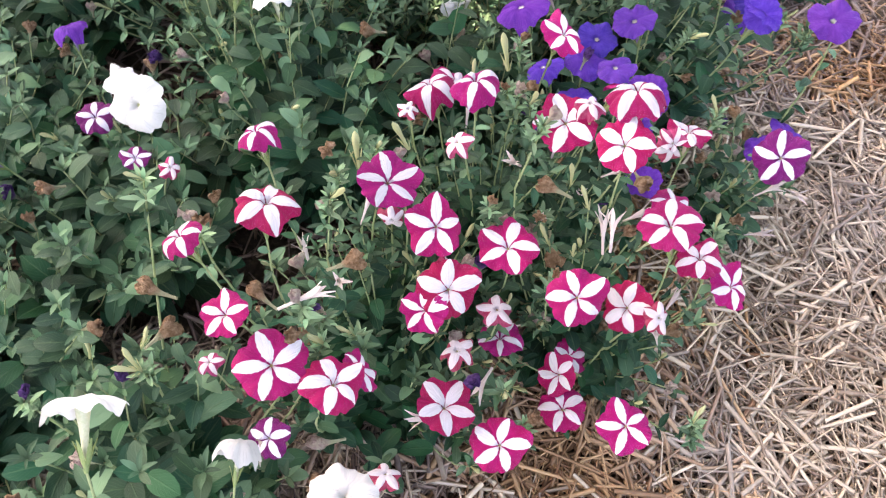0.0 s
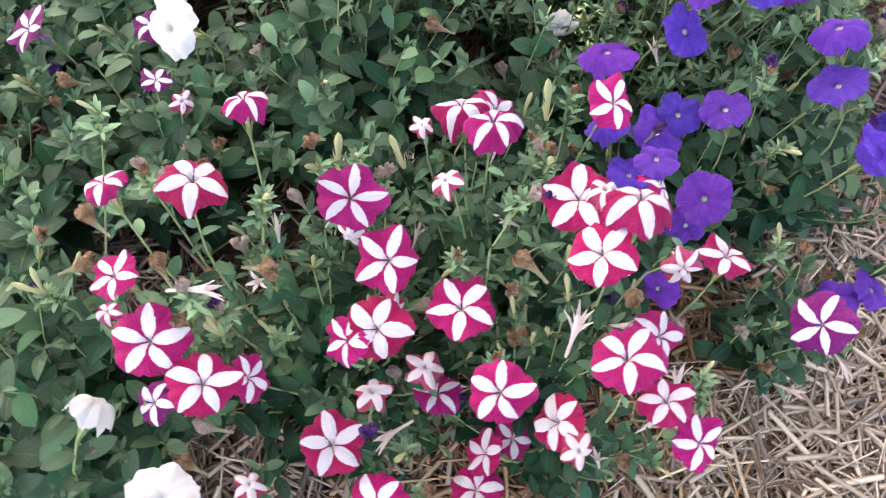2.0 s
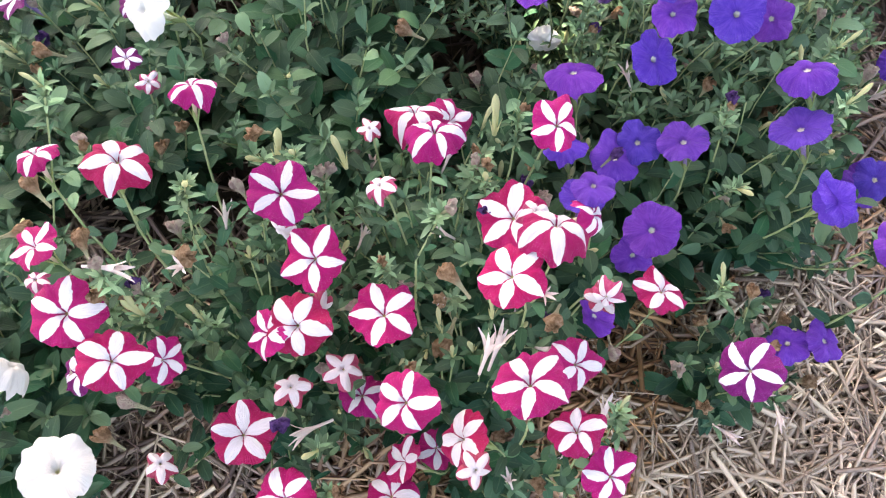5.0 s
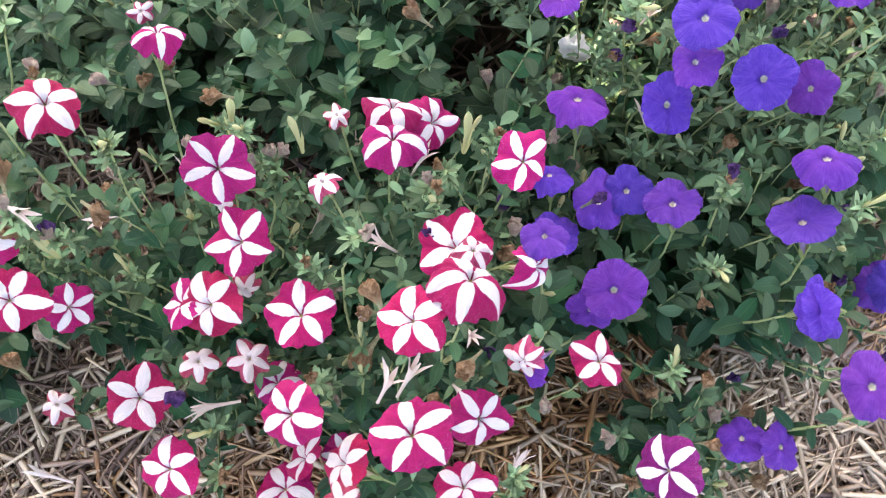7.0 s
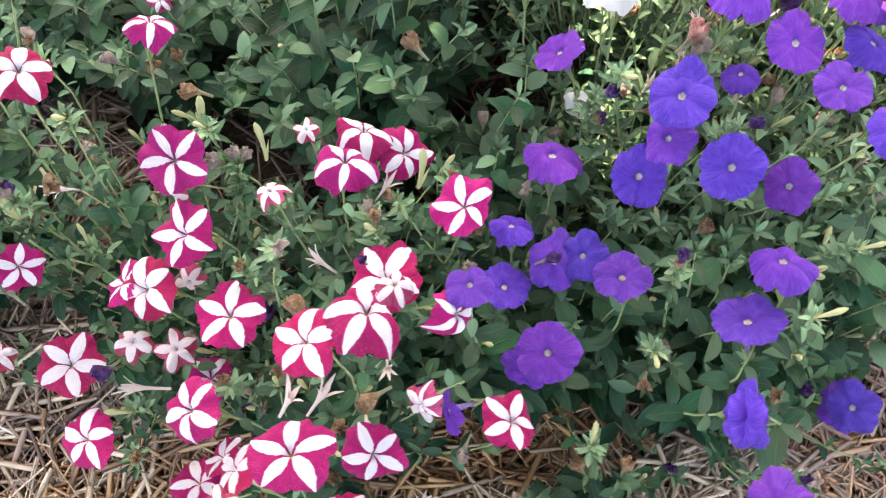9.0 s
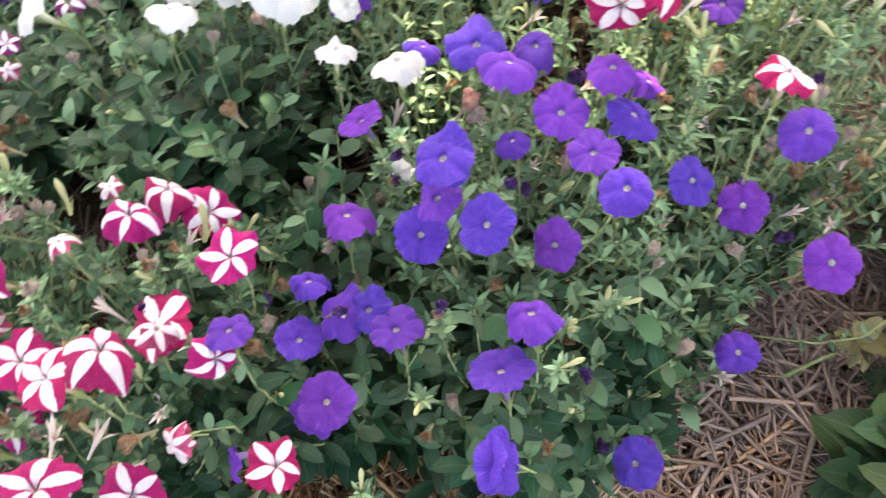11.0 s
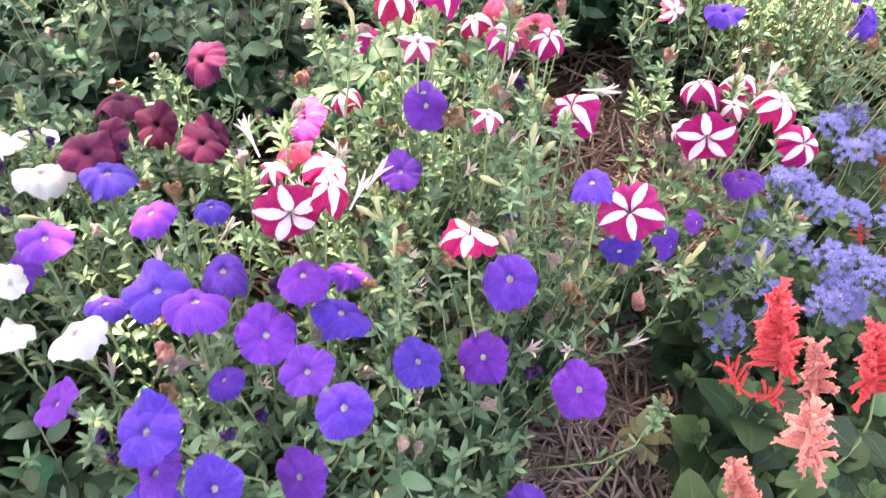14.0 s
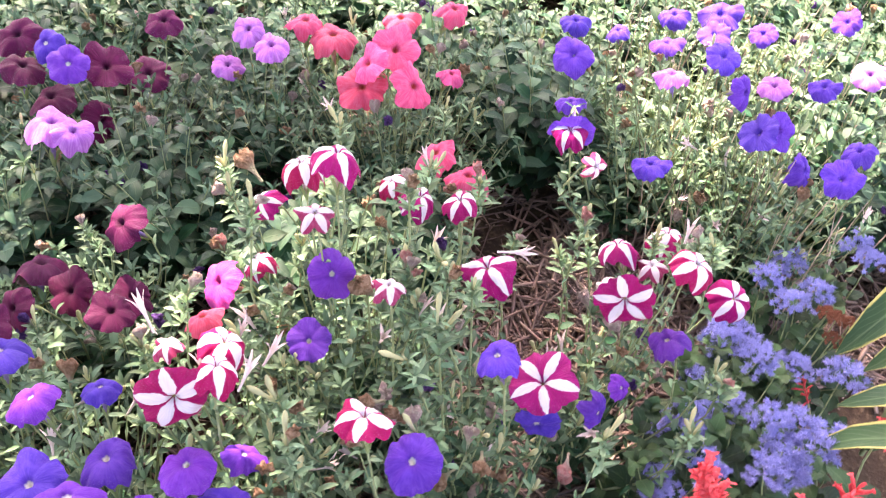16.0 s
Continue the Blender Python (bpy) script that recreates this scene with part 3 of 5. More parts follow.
# ---- petunia plants: name, place, spread, label ----
SITES = [
    ("star_front", 0.02, 0.40, 0.17, "petunia with crimson and white star flowers"),
    ("star_back", 0.17, 0.62, 0.19, "bushy petunia with red and white star flowers"),
    ("star_side", 0.30, 0.46, 0.13, "petunia with striped star flowers spilling over straw"),
    ("edge_low", 0.53, 0.72, 0.10, "low petunia with few purple flowers on straw"),
    ("white_front", -0.24, 0.20, 0.19, "petunia with large white trumpet flowers"),
    ("white_left", -0.36, 0.62, 0.19, "leafy petunia with white and dark star flowers"),
    ("white_back", -0.22, 1.03, 0.22, "sunlit petunia covered in white flowers"),
    ("purple_front", 0.33, 0.78, 0.16, "petunia with velvety purple flowers and broad leaves"),
    ("purple_side", 0.44, 0.95, 0.15, "purple petunia at the edge of the bed"),
    ("purple_mid", 0.25, 1.04, 0.17, "dense petunia with many purple flowers"),
    ("purple_far", 0.42, 1.24, 0.16, "leafy petunia with round purple flowers"),
    ("purple_left", 0.05, 1.10, 0.18, "petunia with purple and a few white flowers"),
    ("star_mid", 0.20, 1.30, 0.15, "petunia with magenta and white striped flowers"),
    ("star_far", 0.20, 1.50, 0.18, "tall leggy petunia with striped and purple flowers"),
    ("star_right", 0.47, 1.64, 0.10, "petunia with red striped flowers beside blue ageratum"),
    ("star_low", 0.42, 1.42, 0.12, "bushy petunia with a striped and several purple flowers"),
    ("maroon_near", -0.22, 1.32, 0.18, "petunia with dark maroon flowers"),
    ("maroon_far", -0.58, 1.66, 0.24, "petunia with maroon and lilac flowers"),
    ("coral", -0.10, 1.95, 0.22, "petunia with coral pink flowers"),
    ("lilac", -0.38, 1.90, 0.18, "petunia with lilac purple flowers"),
    ("violet_near", 0.30, 2.22, 0.18, "tall petunia with blue-violet flowers"),
    ("violet_mid", 0.53, 2.16, 0.18, "sunlit petunia with blue-violet flowers"),
    ("violet_back", 0.34, 2.48, 0.24, "petunia with pale violet flowers"),
]
plants, blooms = {}, []
for key, x, y, radius, label in SITES:
    plants[key] = Plant("petunia", x, y, radius, label, "petunia", group="flowering petunias")

rng = random.Random(7)


def bloom(plant, kind, x, y, z, width, az, el, spin, folded=0):
    """One open flower on its own stem: where its face is, its width, the way it looks, and its turn."""
    a, e = radians(az), radians(el)
    nrm = Vector((math.cos(e) * math.cos(a), math.cos(e) * math.sin(a), math.sin(e)))
    m = Matrix.Translation(plant.local((x, y, z))) @ (axes(nrm, radians(spin)).to_4x4() @ Matrix.Diagonal((width * rng.uniform(0.98, 1.12), width * rng.uniform(0.98, 1.12), width, 1.0)))
    variant = rng.randrange(9, 13) if folded == 2 else rng.randrange(7, 13) if kind == "pale" else rng.randrange(5, 9) if folded else rng.randrange(6)
    fl = part("flower", COROLLAS[kind][variant], plant.ob, m)
    part("tube", TUBE_MESH[TUBE_OF[kind]], fl)
    part("calyx", CALYX_MESH, fl)
    lead = (nrm + Z * 0.8).normalized()
    foot = Vector((x, y, z)) - nrm * 0.84 * width
    if foot.z < 0.03:
        foot.z = 0.03
    blooms.append((x, y, z))
    plant.tops.append((foot, lead))


bloom(plants["star_front"], "star", -0.109, 0.431, 0.458, 0.066, 74, 77, 273)
bloom(plants["star_front"], "star", 0.010, 0.508, 0.386, 0.067, -43, 75, 51)
bloom(plants["star_front"], "star", 0.066, 0.477, 0.344, 0.071, -98, 59, 97)
bloom(plants["star_front"], "star", 0.083, 0.414, 0.312, 0.076, -101, 63, 110)
bloom(plants["star_front"], "star", -0.036, 0.285, 0.353, 0.071, 29, 71, 351)
bloom(plants["star_front"], "star", -0.099, 0.296, 0.365, 0.074, -72, 68, 90)
bloom(plants["star_front"], "star", 0.086, 0.300, 0.241, 0.065, 32, 81, 2)
bloom(plants["star_front"], "star", -0.141, 0.561, 0.395, 0.056, 125, 58, 62, 1)
bloom(plants["star_front"], "star", 0.056, 0.396, 0.292, 0.059, -148, 47, 138)
bloom(plants["star_front"], "pale", 0.087, 0.454, 0.277, 0.036, -30, 34, 59)
bloom(plants["star_front"], "pale", 0.144, 0.409, 0.277, 0.044, 172, 81, 192)
bloom(plants["star_front"], "star", 0.162, 0.414, 0.181, 0.059, 120, 74, 201)
bloom(plants["star_front"], "pale", 0.100, 0.369, 0.245, 0.045, 112, 74, 272)
bloom(plants["star_front"], "star", 0.154, 0.268, 0.200, 0.069, -120, 72, 115)
bloom(plants["star_front"], "star", -0.193, 0.401, 0.435, 0.050, 150, 60, 201, 1)
bloom(plants["star_front"], "star", -0.144, 0.330, 0.410, 0.048, -165, 67, 159)
bloom(plants["star_front"], "pale", 0.016, 0.489, 0.333, 0.032, -89, 14, 92)
bloom(plants["star_front"], "star", -0.010, 0.316, 0.307, 0.053, 21, 36, 121)
bloom(plants["star_front"], "pale", 0.021, 0.230, 0.212, 0.037, 98, 78, 268)
bloom(plants["star_front"], "pale", -0.168, 0.313, 0.326, 0.029, 162, 86, 188)
bloom(plants["star_back"], "star", 0.154, 0.475, 0.311, 0.075, 163, 81, 181)
bloom(plants["star_back"], "star", 0.108, 0.650, 0.399, 0.067, 117, 76, 197, 2)
bloom(plants["star_back"], "star", 0.217, 0.717, 0.414, 0.058, -44, 79, 54)
bloom(plants["star_back"], "star", 0.222, 0.622, 0.363, 0.074, -124, 67, 144)
bloom(plants["star_back"], "star", 0.272, 0.582, 0.480, 0.070, 125, 69, 224, 2)
bloom(plants["star_back"], "pale", 0.087, 0.573, 0.378, 0.038, -173, 66, 161)
bloom(plants["star_back"], "pale", 0.243, 0.623, 0.401, 0.040, 127, 72, 209, 1)
bloom(plants["star_back"], "star", 0.057, 0.697, 0.332, 0.067, 136, 65, 254, 2)
bloom(plants["star_back"], "star", 0.094, 0.726, 0.304, 0.063, 32, 53, 10)
bloom(plants["star_back"], "star", 0.297, 0.659, 0.388, 0.056, 31, 41, 22, 2)
bloom(plants["star_back"], "pale", 0.031, 0.642, 0.347, 0.029, -167, 80, 152)
bloom(plants["star_side"], "star", 0.259, 0.525, 0.454, 0.063, -134, 66, 119)
bloom(plants["star_side"], "star", 0.322, 0.466, 0.393, 0.075, 145, 70, 208)
bloom(plants["star_side"], "star", 0.357, 0.526, 0.333, 0.060, 5, 61, 14)
bloom(plants["star_side"], "star", 0.400, 0.657, 0.314, 0.060, 111, 77, 288)
bloom(plants["star_side"], "star", 0.225, 0.399, 0.335, 0.071, -119, 61, 124)
bloom(plants["star_side"], "star", 0.290, 0.405, 0.301, 0.064, -154, 41, 128)
bloom(plants["star_side"], "star", 0.388, 0.473, 0.307, 0.057, 146, 65, 248)
bloom(plants["star_side"], "star", 0.249, 0.339, 0.131, 0.065, 147, 75, 221)
bloom(plants["star_side"], "star", 0.241, 0.378, 0.147, 0.057, -162, 37, 179)
bloom(plants["star_side"], "star", 0.268, 0.415, 0.119, 0.054, -39, 59, 41)
bloom(plants["star_side"], "star", 0.309, 0.296, 0.199, 0.067, -136, 66, 155)
bloom(plants["star_side"], "pale", 0.319, 0.380, 0.331, 0.037, -74, 65, 69)
bloom(plants["star_side"], "star", 0.448, 0.462, 0.256, 0.060, -52, 73, 30)
bloom(plants["star_side"], "pale", 0.347, 0.586, 0.378, 0.034, -87, 23, 71)
bloom(plants["star_side"], "pale", 0.347, 0.586, 0.370, 0.034, -57, 53, 93)
bloom(plants["edge_low"], "darkstar", 0.517, 0.622, 0.313, 0.070, -130, 46, 132)
bloom(plants["edge_low"], "purple", 0.585, 0.755, 0.158, 0.058, -167, 65, 208)
bloom(plants["edge_low"], "purple", 0.621, 0.774, 0.176, 0.055, 25, 77, 21)
bloom(plants["edge_low"], "purple", 0.590, 0.797, 0.388, 0.065, -158, 60, 203)
bloom(plants["white_front"], "darkstar", -0.112, 0.262, 0.227, 0.052, -141, 65, 144)
bloom(plants["white_front"], "white", -0.260, 0.245, 0.403, 0.078, 100, 16, 192, 1)
bloom(plants["white_front"], "white", -0.127, 0.232, 0.324, 0.054, 86, 24, 213, 2)
bloom(plants["white_front"], "white", -0.020, 0.178, 0.334, 0.078, 90, 66, 202)
bloom(plants["white_left"], "white", -0.339, 0.700, 0.302, 0.045, -177, 69, 131, 1)
bloom(plants["white_left"], "white", -0.305, 0.651, 0.311, 0.075, -121, 46, 78)
bloom(plants["white_left"], "darkstar", -0.390, 0.703, 0.214, 0.054, -118, 82, 131)
bloom(plants["white_left"], "darkstar", -0.307, 0.604, 0.266, 0.037, 17, 79, 355)
bloom(plants["white_left"], "pale", -0.261, 0.590, 0.269, 0.031, -18, 65, 23)
bloom(plants["white_left"], "purple", -0.456, 0.857, 0.220, 0.055, 120, 55, 30, 1)
bloom(plants["white_left"], "darkstar", -0.524, 0.623, 0.220, 0.062, -150, 60, 60)
bloom(plants["white_back"], "white", -0.091, 0.935, 0.400, 0.102, 37, 73, 305)
bloom(plants["white_back"], "white", -0.327, 0.992, 0.360, 0.074, 76, 75, 305, 1)
bloom(plants["white_back"], "white", -0.298, 1.095, 0.303, 0.079, 80, 77, 278, 1)
bloom(plants["white_back"], "white", -0.152, 1.120, 0.361, 0.073, 117, 72, 221, 1)
bloom(plants["white_back"], "white", -0.305, 1.187, 0.267, 0.066, 107, 76, 224, 1)
bloom(plants["white_back"], "white", -0.311, 0.956, 0.344, 0.070, 80, 73, 303, 1)
bloom(plants["white_back"], "white", -0.286, 1.096, 0.360, 0.072, 74, 78, 318, 1)
bloom(plants["white_back"], "white", -0.224, 0.916, 0.360, 0.059, 87, 71, 252, 1)
bloom(plants["white_back"], "white", -0.215, 0.972, 0.380, 0.062, 65, 51, 334, 1)
bloom(plants["white_back"], "white", -0.095, 0.929, 0.360, 0.057, 135, 71, 217, 1)
bloom(plants["white_back"], "white", -0.148, 0.880, 0.370, 0.056, 92, 69, 249, 1)
bloom(plants["white_back"], "white", -0.156, 1.019, 0.370, 0.055, 108, 71, 235, 1)
bloom(plants["white_back"], "white", -0.235, 1.116, 0.370, 0.059, 76, 61, 305, 1)
bloom(plants["white_back"], "white", -0.228, 1.026, 0.370, 0.061, -168, 86, 181, 1)
bloom(plants["white_back"], "white", -0.187, 0.935, 0.370, 0.054, 88, 72, 247, 1)
bloom(plants["white_back"], "white", -0.379, 0.996, 0.370, 0.063, 70, 75, 296, 1)
bloom(plants["white_back"], "white", -0.311, 1.043, 0.370, 0.059, 98, 74, 237, 1)
bloom(plants["white_back"], "white", -0.187, 0.837, 0.370, 0.070, 60, 60, 300, 1)
bloom(plants["white_back"], "white", -0.210, 0.892, 0.370, 0.066, 110, 72, 250, 1)
bloom(plants["white_back"], "white", -0.280, 0.901, 0.370, 0.070, 80, 66, 280, 1)
bloom(plants["white_back"], "white", -0.225, 0.952, 0.370, 0.068, 95, 74, 220, 1)
bloom(plants["white_back"], "white", -0.113, 0.994, 0.370, 0.060, 20, 50, 320, 1)
bloom(plants["white_back"], "white", -0.150, 0.804, 0.370, 0.064, 130, 66, 210, 1)
bloom(plants["white_back"], "white", -0.040, 0.993, 0.370, 0.045, 0, 30, 20, 1)
bloom(plants["purple_front"], "purple", 0.186, 0.859, 0.315, 0.072, 153, 64, 245, 1)
bloom(plants["purple_front"], "purple", 0.281, 0.798, 0.284, 0.060, -123, 77, 164)
bloom(plants["purple_front"], "purple", 0.296, 0.823, 0.298, 0.059, -122, 75, 163)
bloom(plants["purple_front"], "purple", 0.342, 0.833, 0.328, 0.064, 178, 67, 219)
bloom(plants["purple_front"], "purple", 0.361, 0.732, 0.287, 0.065, -89, 69, 133)
bloom(plants["purple_front"], "purple", 0.280, 0.682, 0.399, 0.049, 160, 70, 241)
bloom(plants["purple_front"], "purple", 0.220, 0.785, 0.277, 0.053, 155, 61, 261, 1)
bloom(plants["purple_front"], "purple", 0.358, 0.709, 0.251, 0.051, -57, 38, 106)
bloom(plants["purple_front"], "purple", 0.271, 0.743, 0.257, 0.058, 118, 75, 304)
bloom(plants["purple_front"], "purple", 0.351, 0.616, 0.249, 0.053, -103, 18, 107)
bloom(plants["purple_side"], "purple", 0.421, 0.946, 0.398, 0.066, 170, 57, 219, 1)
bloom(plants["purple_side"], "purple", 0.448, 0.894, 0.366, 0.068, 173, 57, 219)
bloom(plants["purple_side"], "purple", 0.588, 1.015, 0.172, 0.063, -67, 63, 99)
bloom(plants["purple_side"], "purple", 0.518, 0.838, 0.349, 0.053, -128, 25, 165)
bloom(plants["purple_side"], "purple", 0.523, 0.845, 0.349, 0.058, 32, 66, 28)
bloom(plants["purple_side"], "purple", 0.589, 0.999, 0.217, 0.059, -84, 72, 141)
bloom(plants["purple_mid"], "purple", 0.323, 0.955, 0.416, 0.066, -85, 53, 126)
bloom(plants["purple_mid"], "purple", 0.363, 1.021, 0.367, 0.057, -61, 60, 105)
bloom(plants["purple_mid"], "purple", 0.265, 0.912, 0.338, 0.068, -28, 61, 76)
bloom(plants["purple_mid"], "purple", 0.240, 0.954, 0.433, 0.067, -115, 71, 152)
bloom(plants["purple_mid"], "purple", 0.259, 0.936, 0.394, 0.058, -142, 73, 178)
bloom(plants["purple_mid"], "purple", 0.319, 1.091, 0.437, 0.056, -151, 79, 203)
bloom(plants["purple_mid"], "purple", 0.177, 1.081, 0.440, 0.070, 129, 65, 282, 1)
bloom(plants["purple_mid"], "purple", 0.248, 1.167, 0.451, 0.064, 138, 80, 268, 1)
bloom(plants["purple_mid"], "purple", 0.241, 1.046, 0.394, 0.046, -155, 72, 188)
bloom(plants["purple_mid"], "purple", 0.388, 1.069, 0.485, 0.062, -52, 76, 97)
bloom(plants["purple_mid"], "purple", 0.238, 0.961, 0.427, 0.064, -73, 55, 114)
bloom(plants["purple_mid"], "purple", 0.250, 1.103, 0.415, 0.065, -32, 80, 79)
bloom(plants["purple_far"], "purple", 0.258, 1.226, 0.396, 0.048, 78, 62, 355, 1)
bloom(plants["purple_far"], "purple", 0.293, 1.173, 0.413, 0.063, 66, 68, 358, 1)
bloom(plants["purple_far"], "purple", 0.417, 1.304, 0.436, 0.069, -78, 67, 118)
bloom(plants["purple_far"], "purple", 0.532, 1.300, 0.315, 0.068, -75, 56, 117)
bloom(plants["purple_far"], "purple", 0.416, 1.278, 0.291, 0.064, -64, 56, 107)
bloom(plants["purple_far"], "purple", 0.552, 1.175, 0.241, 0.061, -74, 65, 117)
bloom(plants["purple_far"], "purple", 0.389, 1.182, 0.399, 0.058, -5, 65, 57)
bloom(plants["purple_left"], "white", 0.108, 0.972, 0.189, 0.051, -86, 20, 32, 1)
bloom(plants["purple_left"], "purple", 0.092, 0.932, 0.333, 0.058, -151, 59, 174)
bloom(plants["purple_left"], "purple", 0.130, 1.069, 0.428, 0.070, -158, 87, 215)
bloom(plants["purple_left"], "purple", 0.156, 1.135, 0.411, 0.071, 124, 77, 285, 1)
bloom(plants["purple_left"], "purple", 0.064, 1.039, 0.374, 0.048, 124, 65, 292, 1)
bloom(plants["purple_left"], "purple", -0.035, 1.048, 0.402, 0.066, 65, 79, 352)
bloom(plants["purple_left"], "purple", -0.083, 1.013, 0.335, 0.063, -131, 71, 162, 1)
bloom(plants["purple_left"], "purple", -0.066, 1.159, 0.388, 0.073, 116, 75, 299, 1)
bloom(plants["purple_left"], "purple", 0.064, 1.127, 0.448, 0.060, -177, 72, 206, 1)
bloom(plants["purple_left"], "purple", 0.091, 1.185, 0.422, 0.049, 132, 67, 279, 1)
bloom(plants["purple_left"], "white", 0.000, 0.953, 0.356, 0.055, 142, 66, 212, 1)
bloom(plants["purple_left"], "white", 0.095, 0.985, 0.416, 0.064, 169, 68, 191, 1)
bloom(plants["star_mid"], "star", 0.210, 1.196, 0.491, 0.071, -45, 28, 94)
bloom(plants["star_mid"], "star", 0.173, 1.209, 0.483, 0.054, -171, 70, 204, 2)
bloom(plants["star_mid"], "star", 0.224, 1.243, 0.509, 0.055, 98, 73, 292, 2)
bloom(plants["star_mid"], "pale", 0.127, 1.252, 0.454, 0.038, -166, 71, 176, 2)
bloom(plants["star_mid"], "star", 0.189, 1.284, 0.475, 0.059, 35, 67, 30, 2)
bloom(plants["star_far"], "purple", 0.211, 1.379, 0.390, 0.057, -53, 69, 90)
bloom(plants["star_far"], "purple", 0.214, 1.425, 0.469, 0.060, -30, 44, 74)
bloom(plants["star_far"], "star", 0.333, 1.569, 0.436, 0.076, -138, 68, 169, 2)
bloom(plants["star_far"], "pale", 0.205, 1.416, 0.570, 0.039, -59, 79, 96, 2)
bloom(plants["star_far"], "star", 0.113, 1.493, 0.539, 0.062, 147, 75, 174, 2)
bloom(plants["star_far"], "star", 0.185, 1.479, 0.601, 0.063, 116, 76, 198, 2)
bloom(plants["star_far"], "star", 0.074, 1.455, 0.480, 0.048, -111, 42, 126, 2)
bloom(plants["star_far"], "star", 0.150, 1.617, 0.441, 0.048, -145, 63, 154, 2)
bloom(plants["star_far"], "star", 0.222, 1.586, 0.478, 0.056, 32, 72, 341, 2)
bloom(plants["star_far"], "star", 0.274, 1.593, 0.496, 0.048, -124, 82, 103, 2)
bloom(plants["star_far"], "pale", 0.301, 1.418, 0.519, 0.038, 160, 82, 218, 2)
bloom(plants["star_far"], "pale", 0.231, 1.464, 0.435, 0.028, 141, 80, 237, 1)
bloom(plants["star_far"], "star", 0.070, 1.440, 0.388, 0.048, 178, 70, 168, 2)
bloom(plants["star_far"], "magenta", 0.018, 1.409, 0.333, 0.072, -112, 47, 55)
bloom(plants["star_right"], "purple", 0.525, 1.543, 0.319, 0.046, -13, 20, 63, 1)
bloom(plants["star_right"], "purple", 0.538, 1.558, 0.368, 0.036, -4, 43, 60, 1)
bloom(plants["star_right"], "purple", 0.552, 1.640, 0.388, 0.062, 178, 62, 193, 1)
bloom(plants["star_right"], "star", 0.498, 1.606, 0.452, 0.072, -71, 14, 106)
bloom(plants["star_right"], "star", 0.594, 1.783, 0.357, 0.067, -47, 59, 72, 2)
bloom(plants["star_right"], "star", 0.552, 1.660, 0.507, 0.059, 7, 73, 7, 2)
bloom(plants["star_right"], "star", 0.455, 1.663, 0.475, 0.056, 161, 59, 146, 2)
bloom(plants["star_right"], "star", 0.478, 1.807, 0.390, 0.065, 132, 73, 200, 2)
bloom(plants["star_right"], "pale", 0.502, 1.665, 0.466, 0.037, -156, 74, 163, 2)
bloom(plants["star_right"], "pale", 0.447, 1.671, 0.380, 0.043, -147, 31, 137, 2)
bloom(plants["star_low"], "purple", 0.434, 1.425, 0.497, 0.060, 173, 72, 219, 1)
bloom(plants["star_low"], "purple", 0.486, 1.443, 0.387, 0.059, -58, 4, 106)
bloom(plants["star_low"], "star", 0.477, 1.455, 0.449, 0.070, -104, 71, 102)
bloom(plants["star_low"], "star", 0.368, 1.292, 0.492, 0.061, 138, 75, 213, 1)
bloom(plants["maroon_near"], "maroon", -0.109, 1.165, 0.388, 0.064, -1, 76, 13)
bloom(plants["maroon_near"], "maroon", -0.314, 1.338, 0.214, 0.100, 107, 63, 243, 1)
bloom(plants["maroon_near"], "maroon", -0.175, 1.304, 0.276, 0.068, -69, 64, 25)
bloom(plants["maroon_near"], "maroon", -0.064, 1.297, 0.321, 0.061, -28, 74, 38)
bloom(plants["maroon_near"], "maroon", -0.148, 1.374, 0.217, 0.068, -6, 68, 3)
bloom(plants["maroon_near"], "maroon", -0.199, 1.421, 0.303, 0.079, -106, 58, 102, 1)
bloom(plants["maroon_near"], "maroon", -0.158, 1.221, 0.332, 0.058, -85, 46, 97)
bloom(plants["maroon_far"], "maroon", -0.583, 1.783, 0.201, 0.088, -16, 69, 353)
bloom(plants["maroon_far"], "maroon", -0.528, 1.807, 0.330, 0.078, -19, 71, 340)
bloom(plants["maroon_far"], "maroon", -0.566, 1.569, 0.277, 0.095, 29, 76, 347, 1)
bloom(plants["maroon_far"], "maroon", -0.524, 1.627, 0.206, 0.083, 13, 18, 8)
bloom(plants["maroon_far"], "maroon", -0.559, 1.685, 0.279, 0.094, -17, 63, 25)
bloom(plants["maroon_far"], "maroon", -0.653, 1.583, 0.298, 0.091, 37, 77, 340, 1)
bloom(plants["maroon_far"], "lilac", -0.459, 1.502, 0.315, 0.101, 81, 76, 260, 1)
bloom(plants["maroon_far"], "lilac", -0.416, 1.510, 0.312, 0.076, 20, 70, 200, 1)
bloom(plants["maroon_far"], "purple", -0.633, 1.627, 0.330, 0.070, -60, 66, 40, 1)
bloom(plants["maroon_far"], "purple", -0.564, 1.618, 0.320, 0.072, -40, 58, 10)
bloom(plants["maroon_far"], "maroon", -0.741, 1.636, 0.300, 0.092, -50, 64, 20)
bloom(plants["coral"], "coral", 0.055, 1.350, 0.349, 0.056, 142, 71, 208, 1)
bloom(plants["coral"], "coral", -0.125, 1.892, 0.312, 0.097, -49, 64, 15)
bloom(plants["coral"], "coral", -0.037, 1.926, 0.332, 0.080, -6, 46, 343)
bloom(plants["coral"], "coral", -0.123, 1.985, 0.340, 0.093, -31, 62, 56)
bloom(plants["coral"], "coral", -0.264, 1.978, 0.320, 0.097, 97, 87, 233, 1)
bloom(plants["coral"], "coral", -0.325, 1.971, 0.330, 0.077, 72, 87, 282, 1)
